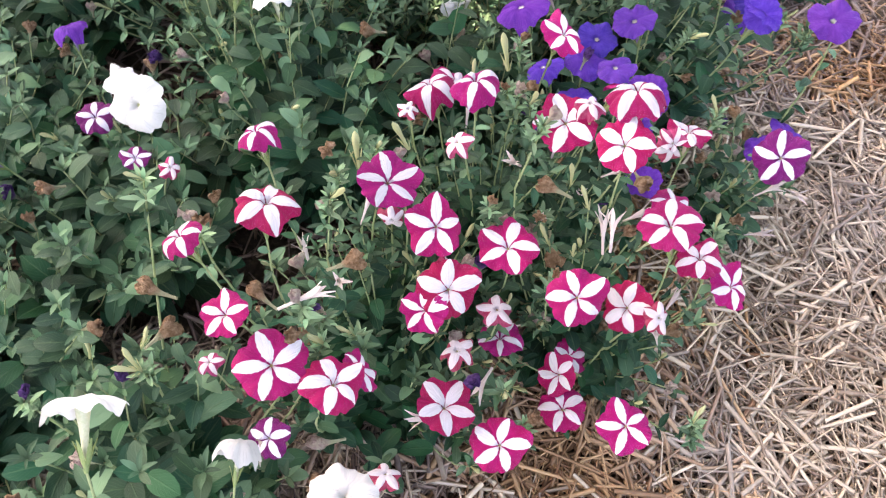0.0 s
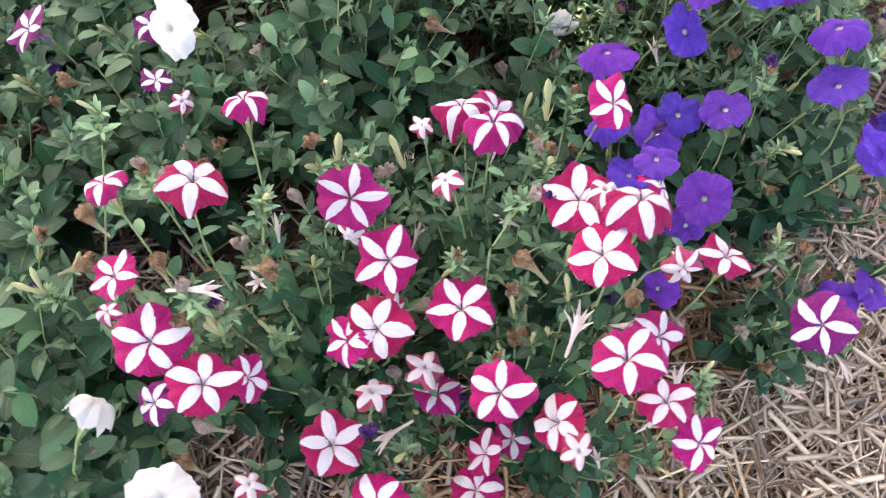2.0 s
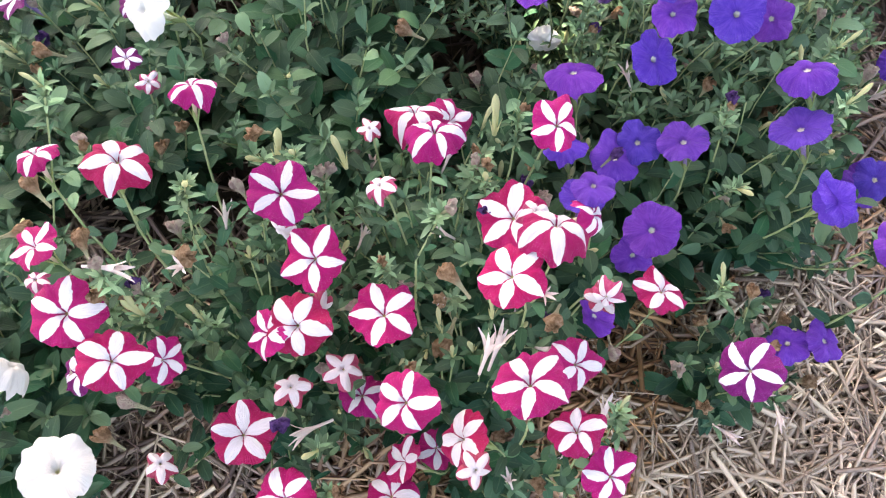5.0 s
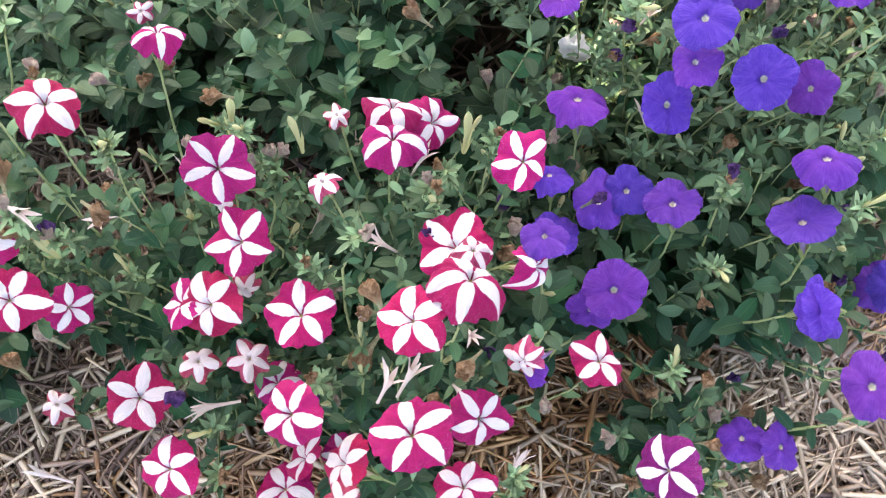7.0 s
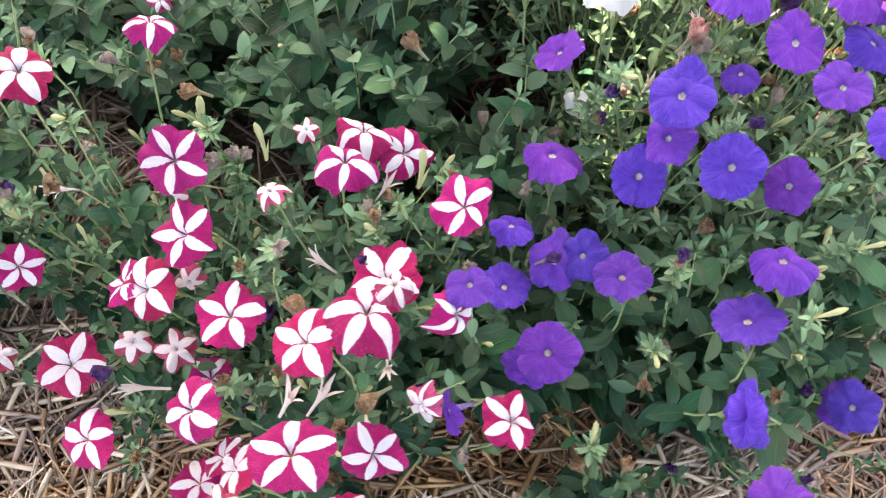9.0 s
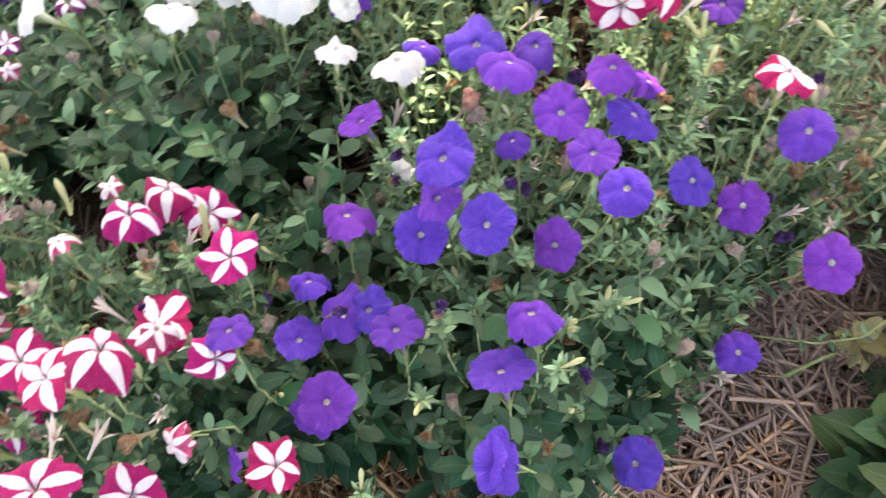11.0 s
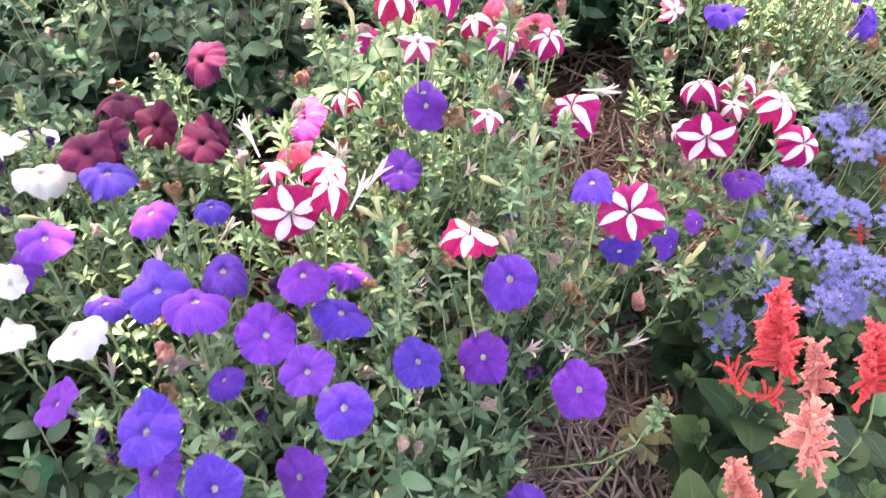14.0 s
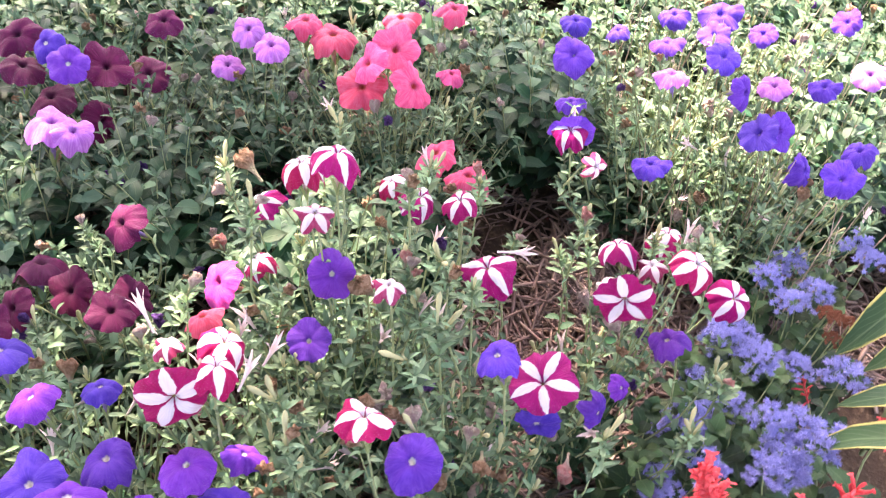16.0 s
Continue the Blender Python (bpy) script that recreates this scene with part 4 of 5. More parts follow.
bloom(plants["coral"], "coral", -0.190, 2.091, 0.330, 0.075, -61, 84, 31, 1)
bloom(plants["coral"], "coral", -0.101, 2.139, 0.360, 0.076, 27, 67, 325, 1)
bloom(plants["coral"], "coral", -0.117, 1.898, 0.360, 0.077, -110, 51, 63)
bloom(plants["coral"], "coral", -0.010, 2.000, 0.330, 0.055, 19, 68, 334, 1)
bloom(plants["coral"], "coral", 0.052, 1.868, 0.271, 0.078, -133, 88, 130, 1)
bloom(plants["coral"], "coral", 0.125, 1.860, 0.264, 0.089, 160, 84, 169, 1)
bloom(plants["lilac"], "lilac", -0.386, 1.883, 0.330, 0.069, -33, 68, 40)
bloom(plants["lilac"], "lilac", -0.297, 1.851, 0.348, 0.070, -27, 78, 5)
bloom(plants["lilac"], "lilac", -0.412, 1.842, 0.262, 0.064, -22, 74, 39)
bloom(plants["violet_near"], "violet", 0.181, 2.073, 0.411, 0.073, -73, 55, 74)
bloom(plants["violet_near"], "violet", 0.390, 1.947, 0.370, 0.058, -140, 78, 79)
bloom(plants["violet_near"], "violet", 0.139, 2.155, 0.420, 0.063, -52, 83, 12, 1)
bloom(plants["violet_near"], "violet", 0.196, 2.060, 0.331, 0.060, 169, 80, 140, 1)
bloom(plants["violet_near"], "violet", 0.293, 1.861, 0.438, 0.061, -61, -7, 35)
bloom(plants["violet_near"], "pale", 0.351, 1.824, 0.428, 0.041, -23, 37, 55)
bloom(plants["violet_near"], "star", 0.291, 1.852, 0.448, 0.055, -160, 82, 188, 2)
bloom(plants["violet_mid"], "violet", 0.639, 2.070, 0.386, 0.065, -54, 57, 4)
bloom(plants["violet_mid"], "violet", 0.501, 2.078, 0.401, 0.069, -136, 52, 76)
bloom(plants["violet_mid"], "violet", 0.525, 2.114, 0.393, 0.058, -27, 36, 60)
bloom(plants["violet_mid"], "violet", 0.405, 2.125, 0.473, 0.059, -40, 72, 49)
bloom(plants["violet_mid"], "lilac", 0.353, 2.061, 0.454, 0.062, 171, 77, 149, 1)
bloom(plants["violet_mid"], "lilac", 0.486, 2.162, 0.434, 0.055, -124, 72, 111)
bloom(plants["violet_mid"], "violet", 0.461, 2.095, 0.446, 0.053, -17, 31, 52, 1)
bloom(plants["violet_mid"], "violet", 0.580, 2.189, 0.289, 0.062, -8, 32, 54, 1)
bloom(plants["violet_mid"], "violet", 0.640, 2.136, 0.398, 0.056, -153, 71, 113, 1)
bloom(plants["violet_mid"], "violet", 0.554, 2.166, 0.459, 0.048, -112, 64, 49)
bloom(plants["violet_back"], "violet", 0.158, 2.316, 0.330, 0.052, -139, 81, 104, 1)
bloom(plants["violet_back"], "violet", 0.220, 2.438, 0.330, 0.071, -121, 78, 72, 1)
bloom(plants["violet_back"], "violet", 0.292, 2.496, 0.330, 0.087, -94, 64, 47)
bloom(plants["violet_back"], "violet", 0.312, 2.417, 0.330, 0.065, -96, 65, 64)
bloom(plants["violet_back"], "violet", 0.256, 2.319, 0.340, 0.065, 177, 79, 137, 1)
bloom(plants["violet_back"], "violet", 0.386, 2.480, 0.330, 0.059, -100, 64, 87)
bloom(plants["violet_back"], "violet", 0.505, 2.627, 0.330, 0.058, -106, 61, 97)
bloom(plants["violet_back"], "lilac", 0.595, 2.401, 0.371, 0.063, -113, 62, 99)



def canopy(x, y, low=0.21):
    """The height of the leaves at a place, a little under the flowers round it."""
    s, w = low * 0.25, 0.25
    for bx, by, bz in blooms:
        g = math.exp(-((x - bx) ** 2 + (y - by) ** 2) / (2 * 0.07 ** 2))
        s += g * bz
        w += g
    return s / w


BARE = [(-0.10, 0.35, 0.08), (0.02, 0.24, 0.11), (0.40, 0.67, 0.08), (0.46, 0.78, 0.06), (0.29, 0.38, 0.08), (-0.40, 0.30, 0.07), (0.38, 0.50, 0.07), (0.36, 1.68, 0.09), (0.58, 1.32, 0.09), (0.56, 1.48, 0.07), (0.34, 1.80, 0.08)]


def grow(plant, spacing, rnd, low=0.21, big=0.045, wilts=6, buds=6, tall=(0.45, 0.92)):
    """Flower stems, then leafy shoots over the plant's spread, spent flowers and buds."""
    for foot, lead in plant.tops:
        plant.shoot(foot, lead, rnd, 0.0019, big * 0.8, 0.25, 0.021, own=True)
    count = int(math.pi * plant.radius ** 2 / spacing ** 2)
    ends = []
    for i in range(count):
        rr = plant.radius * math.sqrt((i + 0.5) / count) * rnd.uniform(0.92, 1.08)
        th = i * 2.39996 + rnd.uniform(-0.3, 0.3)
        x, y = plant.x + rr * math.cos(th), plant.y + rr * math.sin(th)
        if any((x - bx) ** 2 + (y - by) ** 2 < r * r for bx, by, r in BARE) and rnd.random() < 0.88:
            continue
        h = canopy(x, y, low) * rnd.uniform(*tall) * (1 - 0.35 * (rr / plant.radius) ** 3)
        lead = Vector((math.cos(th) * 0.5 * rr / plant.radius + rnd.uniform(-0.3, 0.3), math.sin(th) * 0.5 * rr / plant.radius + rnd.uniform(-0.3, 0.3), 1)).normalized()
        for bx, by, bz in blooms:
            if (x - bx) ** 2 + (y - by) ** 2 < 0.0049:
                h = min(h, bz - 0.035)
        tip = Vector((x, y, max(0.035, h)))
        plant.shoot(tip, lead, rnd, 0.0015, big, 0.15, 0.019)
        plant.tuft(tip, rnd, rnd.randrange(4, 8), 0.021)
        ends.append((tip, lead))
    rnd.shuffle(ends)
    for tip, lead in ends[:wilts]:
        n = (lead + Vector((rnd.uniform(-0.7, 0.7), rnd.uniform(-0.7, 0.7), rnd.uniform(-0.2, 0.3)))).normalized()
        m = Matrix.Translation(plant.local(tip + n * 0.028)) @ (axes(n, rnd.uniform(0, 6)).to_4x4() @ Matrix.Scale(rnd.uniform(0.022, 0.034), 4))
        part("spent_flower", rnd.choice(WILTED[:7] if wilts > 7 else WILTED[:5]), plant.ob, m)
    for tip, lead in ends[wilts:wilts + buds]:
        n = (lead + Vector((rnd.uniform(-0.4, 0.4), rnd.uniform(-0.4, 0.4), 0.2))).normalized()
        m = Matrix.Translation(plant.local(tip + n * 0.024)) @ (axes(n, rnd.uniform(0, 6)).to_4x4() @ Matrix.Scale(rnd.uniform(0.018, 0.028), 4))
        part("bud", rnd.choice(BUDS), plant.ob, m)


def sprigs(plant, count, rnd, which):
    """Upright flowering shoots with small narrow leaves, topped by buds and spent flowers."""
    mine = [b for b in blooms if (b[0] - plant.x) ** 2 + (b[1] - plant.y) ** 2 < (plant.radius * 1.3) ** 2] or [(plant.x, plant.y, 0.3)]
    was, plant.slim = plant.slim, True
    for i in range(count):
        bx, by, bz = mine[i % len(mine)]
        for _try in range(12):
            a, far = rnd.uniform(-0.3, 3.44), rnd.uniform(0.035, 0.095)
            tip = Vector((bx + far * math.cos(a), by + far * math.sin(a), max(0.06, bz * rnd.uniform(0.85, 1.0))))
            if all((tip.x - b[0]) ** 2 + (tip.y - b[1] + 0.02) ** 2 > 0.0034 for b in blooms):
                break
        else:
            continue
        lead = Vector((rnd.uniform(-0.35, 0.35), rnd.uniform(-0.35, 0.35), 1)).normalized()
        plant.shoot(tip, lead, rnd, 0.0018, 0.026, 0.45, 0.014)
        plant.tuft(tip, rnd, 10, 0.015, 3)
        plant.tuft(tip - lead * 0.012, rnd, 8, 0.018, 3)
        plant.tuft(tip - lead * 0.026, rnd, 7, 0.020, 3)
        plant.tuft(tip - lead * 0.042, rnd, 6, 0.023, 2)
        for j in range(rnd.randrange(1, 3)):
            n = (lead + Vector((rnd.uniform(-0.6, 0.6), rnd.uniform(-0.6, 0.6), 0.1))).normalized()
            size = rnd.uniform(0.018, 0.027)
            m = Matrix.Translation(plant.local(tip + n * size * 0.95)) @ (axes(n, rnd.uniform(0, 6)).to_4x4() @ Matrix.Scale(size, 4))
            if rnd.random() < 0.5:
                part("bud", rnd.choice(BUDS), plant.ob, m)
            else:
                part("spent_flower", WILTED[rnd.choice(which)], plant.ob, m)
    plant.slim = was


for i, (key, *_rest) in enumerate(SITES):
    rnd = random.Random(100 + i)
    # narrow leaves for the plants in the sun, lightened when closed
    plants[key].slim = key in ("star_mid", "star_far", "star_right", "star_low", "coral", "violet_mid", "violet_back", "violet_near", "purple_left", "white_back", "maroon_near", "purple_mid", "purple_far")
    if key.startswith("star"):
        if key in ("star_far", "star_right", "star_mid"):
            sprigs(plants[key], 26 if key == "star_far" else 16, rnd, (0, 1, 5, 4, 6, 2, 7, 8))
        else:
            sprigs(plants[key], 14, rnd, (0, 1, 2, 4, 0, 2, 6))
    elif key not in ("edge_low", "white_left", "maroon_far", "lilac"):
        sprigs(plants[key], 7, rnd, (0, 3, 2, 4, 3))
    if key in ("star_mid", "star_far", "star_right", "star_low", "violet_mid", "violet_back", "coral", "purple_left", "white_back"):
        grow(plants[key], 0.032, rnd, 0.21, 0.036, 16, 14, (0.5, 0.98))
    elif key in ("purple_front", "purple_side", "white_left", "white_front"):
        grow(plants[key], 0.043, rnd, 0.21, 0.072, 6, 5)
    elif key in ("purple_mid", "purple_far", "maroon_near"):
        grow(plants[key], 0.030, rnd, 0.23, 0.050, 10, 10, (0.5, 0.98))
    else:
        grow(plants[key], 0.036, rnd, 0.21, 0.046, 12, 12, (0.45, 1.02))
    plants[key].close(112, rnd)

    if key in ("violet_mid", "violet_back"):
        stalks, p = Pile(), plants[key]
        for _ in range(60):
            a, r = rnd.uniform(0, 6.28), p.radius * 1.1 * math.sqrt(rnd.random())
            x, y = r * math.cos(a), r * math.sin(a)
            h, lean = rnd.uniform(0.22, 0.36), (rnd.uniform(-0.06, 0.06), rnd.uniform(-0.06, 0.06))
            stalks.add(*tube([(x, y, 0.0), (x + lean[0] * 0.4, y + lean[1] * 0.4, h * 0.55), (x + lean[0], y + lean[1], h)], [0.0016, 0.0014, 0.0008], 4))
        tagged(part("stalk_thicket", stalks.mesh("stalk_thicket", STRAW), p.ob, label="pale dried flower stalks"), kind="stuff")

# plants without open flowers, which fill the rest of the bed
FILL = [(-0.12, 0.78, 0.2), (-0.52, 0.38, 0.2), (-0.62, 0.74, 0.22), (-0.56, 1.06, 0.22), (-0.88, 1.0, 0.22), (-0.85, 1.38, 0.24), (-0.5, 1.36, 0.2), (-0.06, 1.62, 0.17), (-0.32, 1.6, 0.17), (-0.55, 0.05, 0.2), (-0.85, 0.45, 0.2), (-1.12, 1.5, 0.22), (0.50, 1.06, 0.11), (0.13, 0.86, 0.11)]
FILL_BACK = [(0.06, 1.78, 0.12), (0.06, 2.22, 0.18), (-0.22, 2.28, 0.22), (-0.62, 2.08, 0.24), (-0.92, 1.76, 0.24), (0.62, 2.44, 0.22), (0.08, 2.68, 0.24), (-0.4, 2.62, 0.24), (0.55, 2.78, 0.24), (-0.1, 2.48, 0.2), (0.88, 2.62, 0.22), (0.3, 2.92, 0.24), (-0.05, 2.96, 0.22), (-0.68, 2.44, 0.24), (-0.95, 2.15, 0.22), (0.72, 3.0, 0.24), (0.98, 2.34, 0.2), (-0.3, 2.95, 0.22), (0.5, 3.2, 0.22), (1.0, 2.9, 0.22), (-0.98, 2.55, 0.24), (-1.18, 1.95, 0.24)]
for i, (x, y, radius) in enumerate(FILL + FILL_BACK):
    rnd = random.Random(300 + i)
    p = Plant("petunia", x, y, radius, "leafy green petunia with spent flowers", "petunia", group="leafy petunias")
    p.joined = PETUNIA_PLAIN
    grow(p, 0.044, rnd, 0.20, 0.068, 5, 3, (0.55, 1.15))
    p.close(36, rnd)


# ---- single spent flowers and buds that stand out ----
def spent(key, x, y, z, size, which, az, el):
    p, a, e = plants[key], radians(az), radians(el)
    n = Vector((math.cos(e) * math.cos(a), math.cos(e) * math.sin(a), math.sin(e)))
    m = Matrix.Translation(p.local((x, y, z))) @ (axes(n, x * 50).to_4x4() @ Matrix.Scale(size, 4))
    part("bud" if which < 0 else "spent_flower", BUDS[-which - 1] if which < 0 else WILTED[which], p.ob, m)


spent("star_back", -0.064, 0.558, 0.371, 0.032, 0, 250, 50)
spent("star_back", -0.030, 0.561, 0.382, 0.036, -1, 110, 65)
spent("star_front", -0.063, 0.349, 0.420, 0.034, 6, 20, 20)
spent("star_front", 0.119, 0.327, 0.253, 0.030, 3, 300, 40)
spent("star_back", 0.147, 0.719, 0.387, 0.036, -2, 120, 60)
spent("star_front", -0.02, 0.40, 0.40, 0.034, 2, 10, 25)
spent("star_front", -0.12, 0.36, 0.40, 0.030, 0, 150, 20)
spent("star_mid", 0.085, 1.262, 0.470, 0.028, 5, 160, 40)
spent("star_mid", 0.255, 1.255, 0.510, 0.028, 6, 70, 60)
spent("star_mid", 0.240, 1.300, 0.480, 0.028, 5, 40, 65)
spent("star_far", 0.360, 1.600, 0.450, 0.028, 6, 20, 15)
spent("star_far", 0.030, 1.480, 0.510, 0.038, 0, 170, 30)
spent("star_far", 0.255, 1.430, 0.470, 0.040, 0, 250, 60)
spent("star_low", 0.335, 1.33, 0.43, 0.030, 0, 250, 30)
for key, x, y, z, size, which, az, el in (
        ("star_front", -0.059, 0.262, 0.20, 0.036, 1, 200, 15), ("star_front", 0.024, 0.139, 0.06, 0.034, 6, 210, 10), ("star_front", 0.066, 0.304, 0.18, 0.030, 5, 190, 20),
        ("star_front", 0.134, 0.342, 0.20, 0.036, 6, 240, 25), ("purple_front", 0.281, 0.794, 0.30, 0.026, 3, 60, 50), ("star_side", 0.275, 0.511, 0.30, 0.034, 5, 100, 50),
        ("star_side", 0.394, 0.605, 0.20, 0.030, 1, 300, 20), ("star_side", 0.416, 0.540, 0.20, 0.036, 6, 110, 40), ("star_front", -0.057, 0.222, 0.20, 0.032, 2, 180, 30),
        ("star_front", -0.066, 0.348, 0.30, 0.034, 0, 330, 10), ("star_back", 0.195, 0.539, 0.35, 0.036, 0, 160, 15), ("star_back", 0.018, 0.599, 0.36, 0.032, -2, 150, 55),
        ("white_front", -0.246, 0.392, 0.33, 0.036, 0, 170, 15), ("white_front", -0.213, 0.348, 0.33, 0.034, 2, 40, 20), ("white_left", -0.199, 0.878, 0.25, 0.034, 0, 260, 50),
        ("white_left", -0.415, 0.560, 0.25, 0.034, 2, 230, 40), ("star_side", 0.311, 0.546, 0.35, 0.032, 0, 270, 30), ("star_side", 0.223, 0.492, 0.25, 0.038, 0, 280, -20),
        ("star_side", 0.271, 0.486, 0.35, 0.036, 6, 100, 60), ("purple_mid", 0.187, 1.025, 0.42, 0.036, 8, 80, 60), ("purple_left", -0.028, 0.807, 0.30, 0.032, 0, 200, 20),
        ("purple_mid", 0.195, 1.028, 0.40, 0.034, 4, 260, 50), ("purple_far", 0.470, 1.354, 0.40, 0.030, 0, 300, 20), ("star_low", 0.344, 1.291, 0.42, 0.030, 2, 220, 40),
        ("star_low", 0.528, 1.458, 0.30, 0.032, 7, 290, 10), ("star_low", 0.413, 1.364, 0.30, 0.030, 0, 260, 20)):
    spent(key, x, y, z, size, which, az, el)


# ---- ageratum ----
def fluff_mesh(seed, mat):
    """A domed head of many fine-threaded tufts."""
    rnd = random.Random(seed)
    pile = Pile()
    for k in range(30):
        rr = 0.5 * math.sqrt((k + 0.4) / 30) * rnd.uniform(0.85, 1.1)
        a = k * 2.4 + rnd.uniform(-0.4, 0.4)
        c = np.array((rr * math.cos(a), rr * math.sin(a), 0.22 - 1.1 * rr * rr + rnd.uniform(-0.07, 0.07)))
        core = []
        for i, (zz, rad) in enumerate(((-0.10, 0.02), (-0.04, 0.055), (0.00, 0.050), (0.02, 0.02))):
            core += [(c[0] + rad * math.cos(1.05 * q + i), c[1] + rad * math.sin(1.05 * q + i), c[2] + zz) for q in range(6)]
        pile.add(core, [(6 * i + q, 6 * i + (q + 1) % 6, 6 * i + 6 + (q + 1) % 6, 6 * i + 6 + q) for i in range(3) for q in range(6)] + [(18, 19, 20, 21, 22, 23)])
        for j in range(60):
            d = np.array((rnd.gauss(0, 1), rnd.gauss(0, 1), rnd.gauss(0.45, 0.8)))
            d /= np.linalg.norm(d)
            s = np.cross(d, (rnd.gauss(0, 1), rnd.gauss(0, 1), rnd.gauss(0, 1)))
            s *= 0.0055 / np.linalg.norm(s)
            L = rnd.uniform(0.09, 0.16)
            pile.add([c - s, c + s, c + d * L * 0.7 + s, c + d * L, c + d * L * 0.7 - s], [(0, 1, 2, 4), (4, 2, 3)])
    return pile.mesh("flower_head", mat)


FLUFFS = [fluff_mesh(s, FLUFF) for s in (11, 12, 13)]
RUSTY = fluff_mesh(14, FLUFF_RUST)
AGERATUM = {"near": (0.63, 1.60, 0.10), "mid": (0.66, 1.76, 0.12), "far": (0.68, 1.95, 0.13), "side": (0.79, 1.72, 0.10)}
ager = {k: Plant("ageratum", x, y, r, "ageratum with fluffy lavender-blue flower heads", "ageratum", BROAD_LEAVES, LEAF_BROAD, "ageratums") for k, (x, y, r) in AGERATUM.items()}
arnd = random.Random(55)


def fluffs(key, *places):
    p = ager[key]
    for x, y, z in places:
        for j in range(2):
            if j and arnd.random() < 0.7:
                continue
            q = Vector((x, y, z)) + (Vector((arnd.uniform(-0.034, 0.034), arnd.uniform(-0.034, 0.034), arnd.uniform(-0.03, 0.0))) if j else Vector())
            n = Vector((arnd.uniform(-0.3, 0.3), arnd.uniform(-0.5, 0.1), 1)).normalized()
            m = Matrix.Translation(p.local(q)) @ (axes(n, arnd.uniform(0, 6)).to_4x4() @ Matrix.Scale(arnd.uniform(0.046, 0.064), 4))
            part("flower_head", arnd.choice(FLUFFS), p.ob, m)
            p.shoot(q - n * 0.008, n, arnd, 0.0014, 0.035, 0.2, 0.028, own=True)


fluffs("near", (0.612, 1.582, 0.194), (0.638, 1.545, 0.213), (0.664, 1.568, 0.300), (0.615, 1.658, 0.244), (0.591, 1.671, 0.185), (0.625, 1.681, 0.234))
fluffs("mid", (0.598, 1.728, 0.236), (0.656, 1.705, 0.254), (0.655, 1.774, 0.282), (0.594, 1.817, 0.238), (0.618, 1.849, 0.223), (0.595, 1.852, 0.196), (0.701, 1.686, 0.286))
fluffs("far", (0.700, 1.830, 0.238), (0.627, 2.055, 0.210), (0.610, 1.940, 0.269), (0.655, 1.915, 0.267), (0.725, 2.036, 0.300), (0.68, 1.97, 0.25))
fluffs("side", (0.720, 1.623, 0.275), (0.759, 1.839, 0.259), (0.730, 1.704, 0.282), (0.764, 1.688, 0.298), (0.735, 1.660, 0.269))
for x, y, z, size in ((0.707, 1.930, 0.262, 0.032), (0.722, 1.945, 0.250, 0.028), (0.730, 1.915, 0.235, 0.030), (0.742, 1.955, 0.240, 0.028)):
    part("withered_head", RUSTY, ager["far"].ob, Matrix.Translation(ager["far"].local((x, y, z))) @ Matrix.Scale(size, 4), "withered rust-brown head")
    ager["far"].shoot((x, y, z - 0.006), Z, arnd, 0.0014, 0.03, 0.3, 0.04, own=True)
for k, p in ager.items():
    grow(p, 0.042, arnd, 0.19, 0.052, 0, 0, (0.45, 0.8))
    p.close(60, arnd)


# ---- salvia ----
def spike_mesh(seed, mat, count, spread):
    """A flower spike one unit high: whorls of drooping tubular florets round a stalk."""
    rnd = random.Random(seed)
    pile = Pile()
    pile.add(*tube([(0, 0, 0), (0.01, 0, 0.5), (0, 0.01, 1.0)], [0.03, 0.025, 0.012], 5))
    for k in range(count):
        h = 0.02 + 0.96 * (k + rnd.uniform(-0.5, 0.5)) / count
        a = k * 2.1 + rnd.uniform(-0.5, 0.5)
        size = spread * (1.0 - 0.38 * h) * rnd.uniform(0.6, 1.3)
        lift = rnd.uniform(-0.1, 0.9) + 0.6 * h
        d = Vector((math.cos(a) * math.cos(lift), math.sin(a) * math.cos(lift), math.sin(lift)))
        root = Vector((0, 0, h))
        tip = root + d * size
        side = d.cross(Z).normalized()
        sag = Z * rnd.uniform(0.0, 0.05)
        pts = [root, root + d * size * 0.3, root + d * size * 0.7 - sag * 0.4, tip - sag]
        pile.add(*tube(pts, [0.010, 0.024, 0.034, 0.022], 7))
        for g in (-1, 0, 1):
            lobe = tip - sag + (d * rnd.uniform(0.02, 0.06) + side * 0.034 * g - Z * (0.01 + 0.05 * rnd.random()))
            near = tip - sag + side * 0.012 * g
            pile.add([near - side * 0.018, near + side * 0.018, lobe + side * 0.014, lobe - side * 0.014], [(0, 1, 2, 3)])
    return pile.mesh("flower_spike", mat)


SPIKES = {"red": spike_mesh(1, SALVIA, 96, 0.22), "red_few": spike_mesh(2, SALVIA, 14, 0.36), "old": spike_mesh(3, SALVIA_OLD, 70, 0.22), "old2": spike_mesh(4, SALVIA_OLD, 64, 0.24)}
SALVIAS = {"near": (0.79, 1.33, 0.09), "mid": (0.75, 1.48, 0.08), "side": (0.87, 1.50, 0.11), "right": (0.90, 1.66, 0.08)}
salv = {k: Plant("salvia", x, y, r, "salvia with scarlet and fading coral flower spikes", "salvia", BROAD_LEAVES, LEAF_BROAD, "salvias") for k, (x, y, r) in SALVIAS.items()}
srnd = random.Random(77)


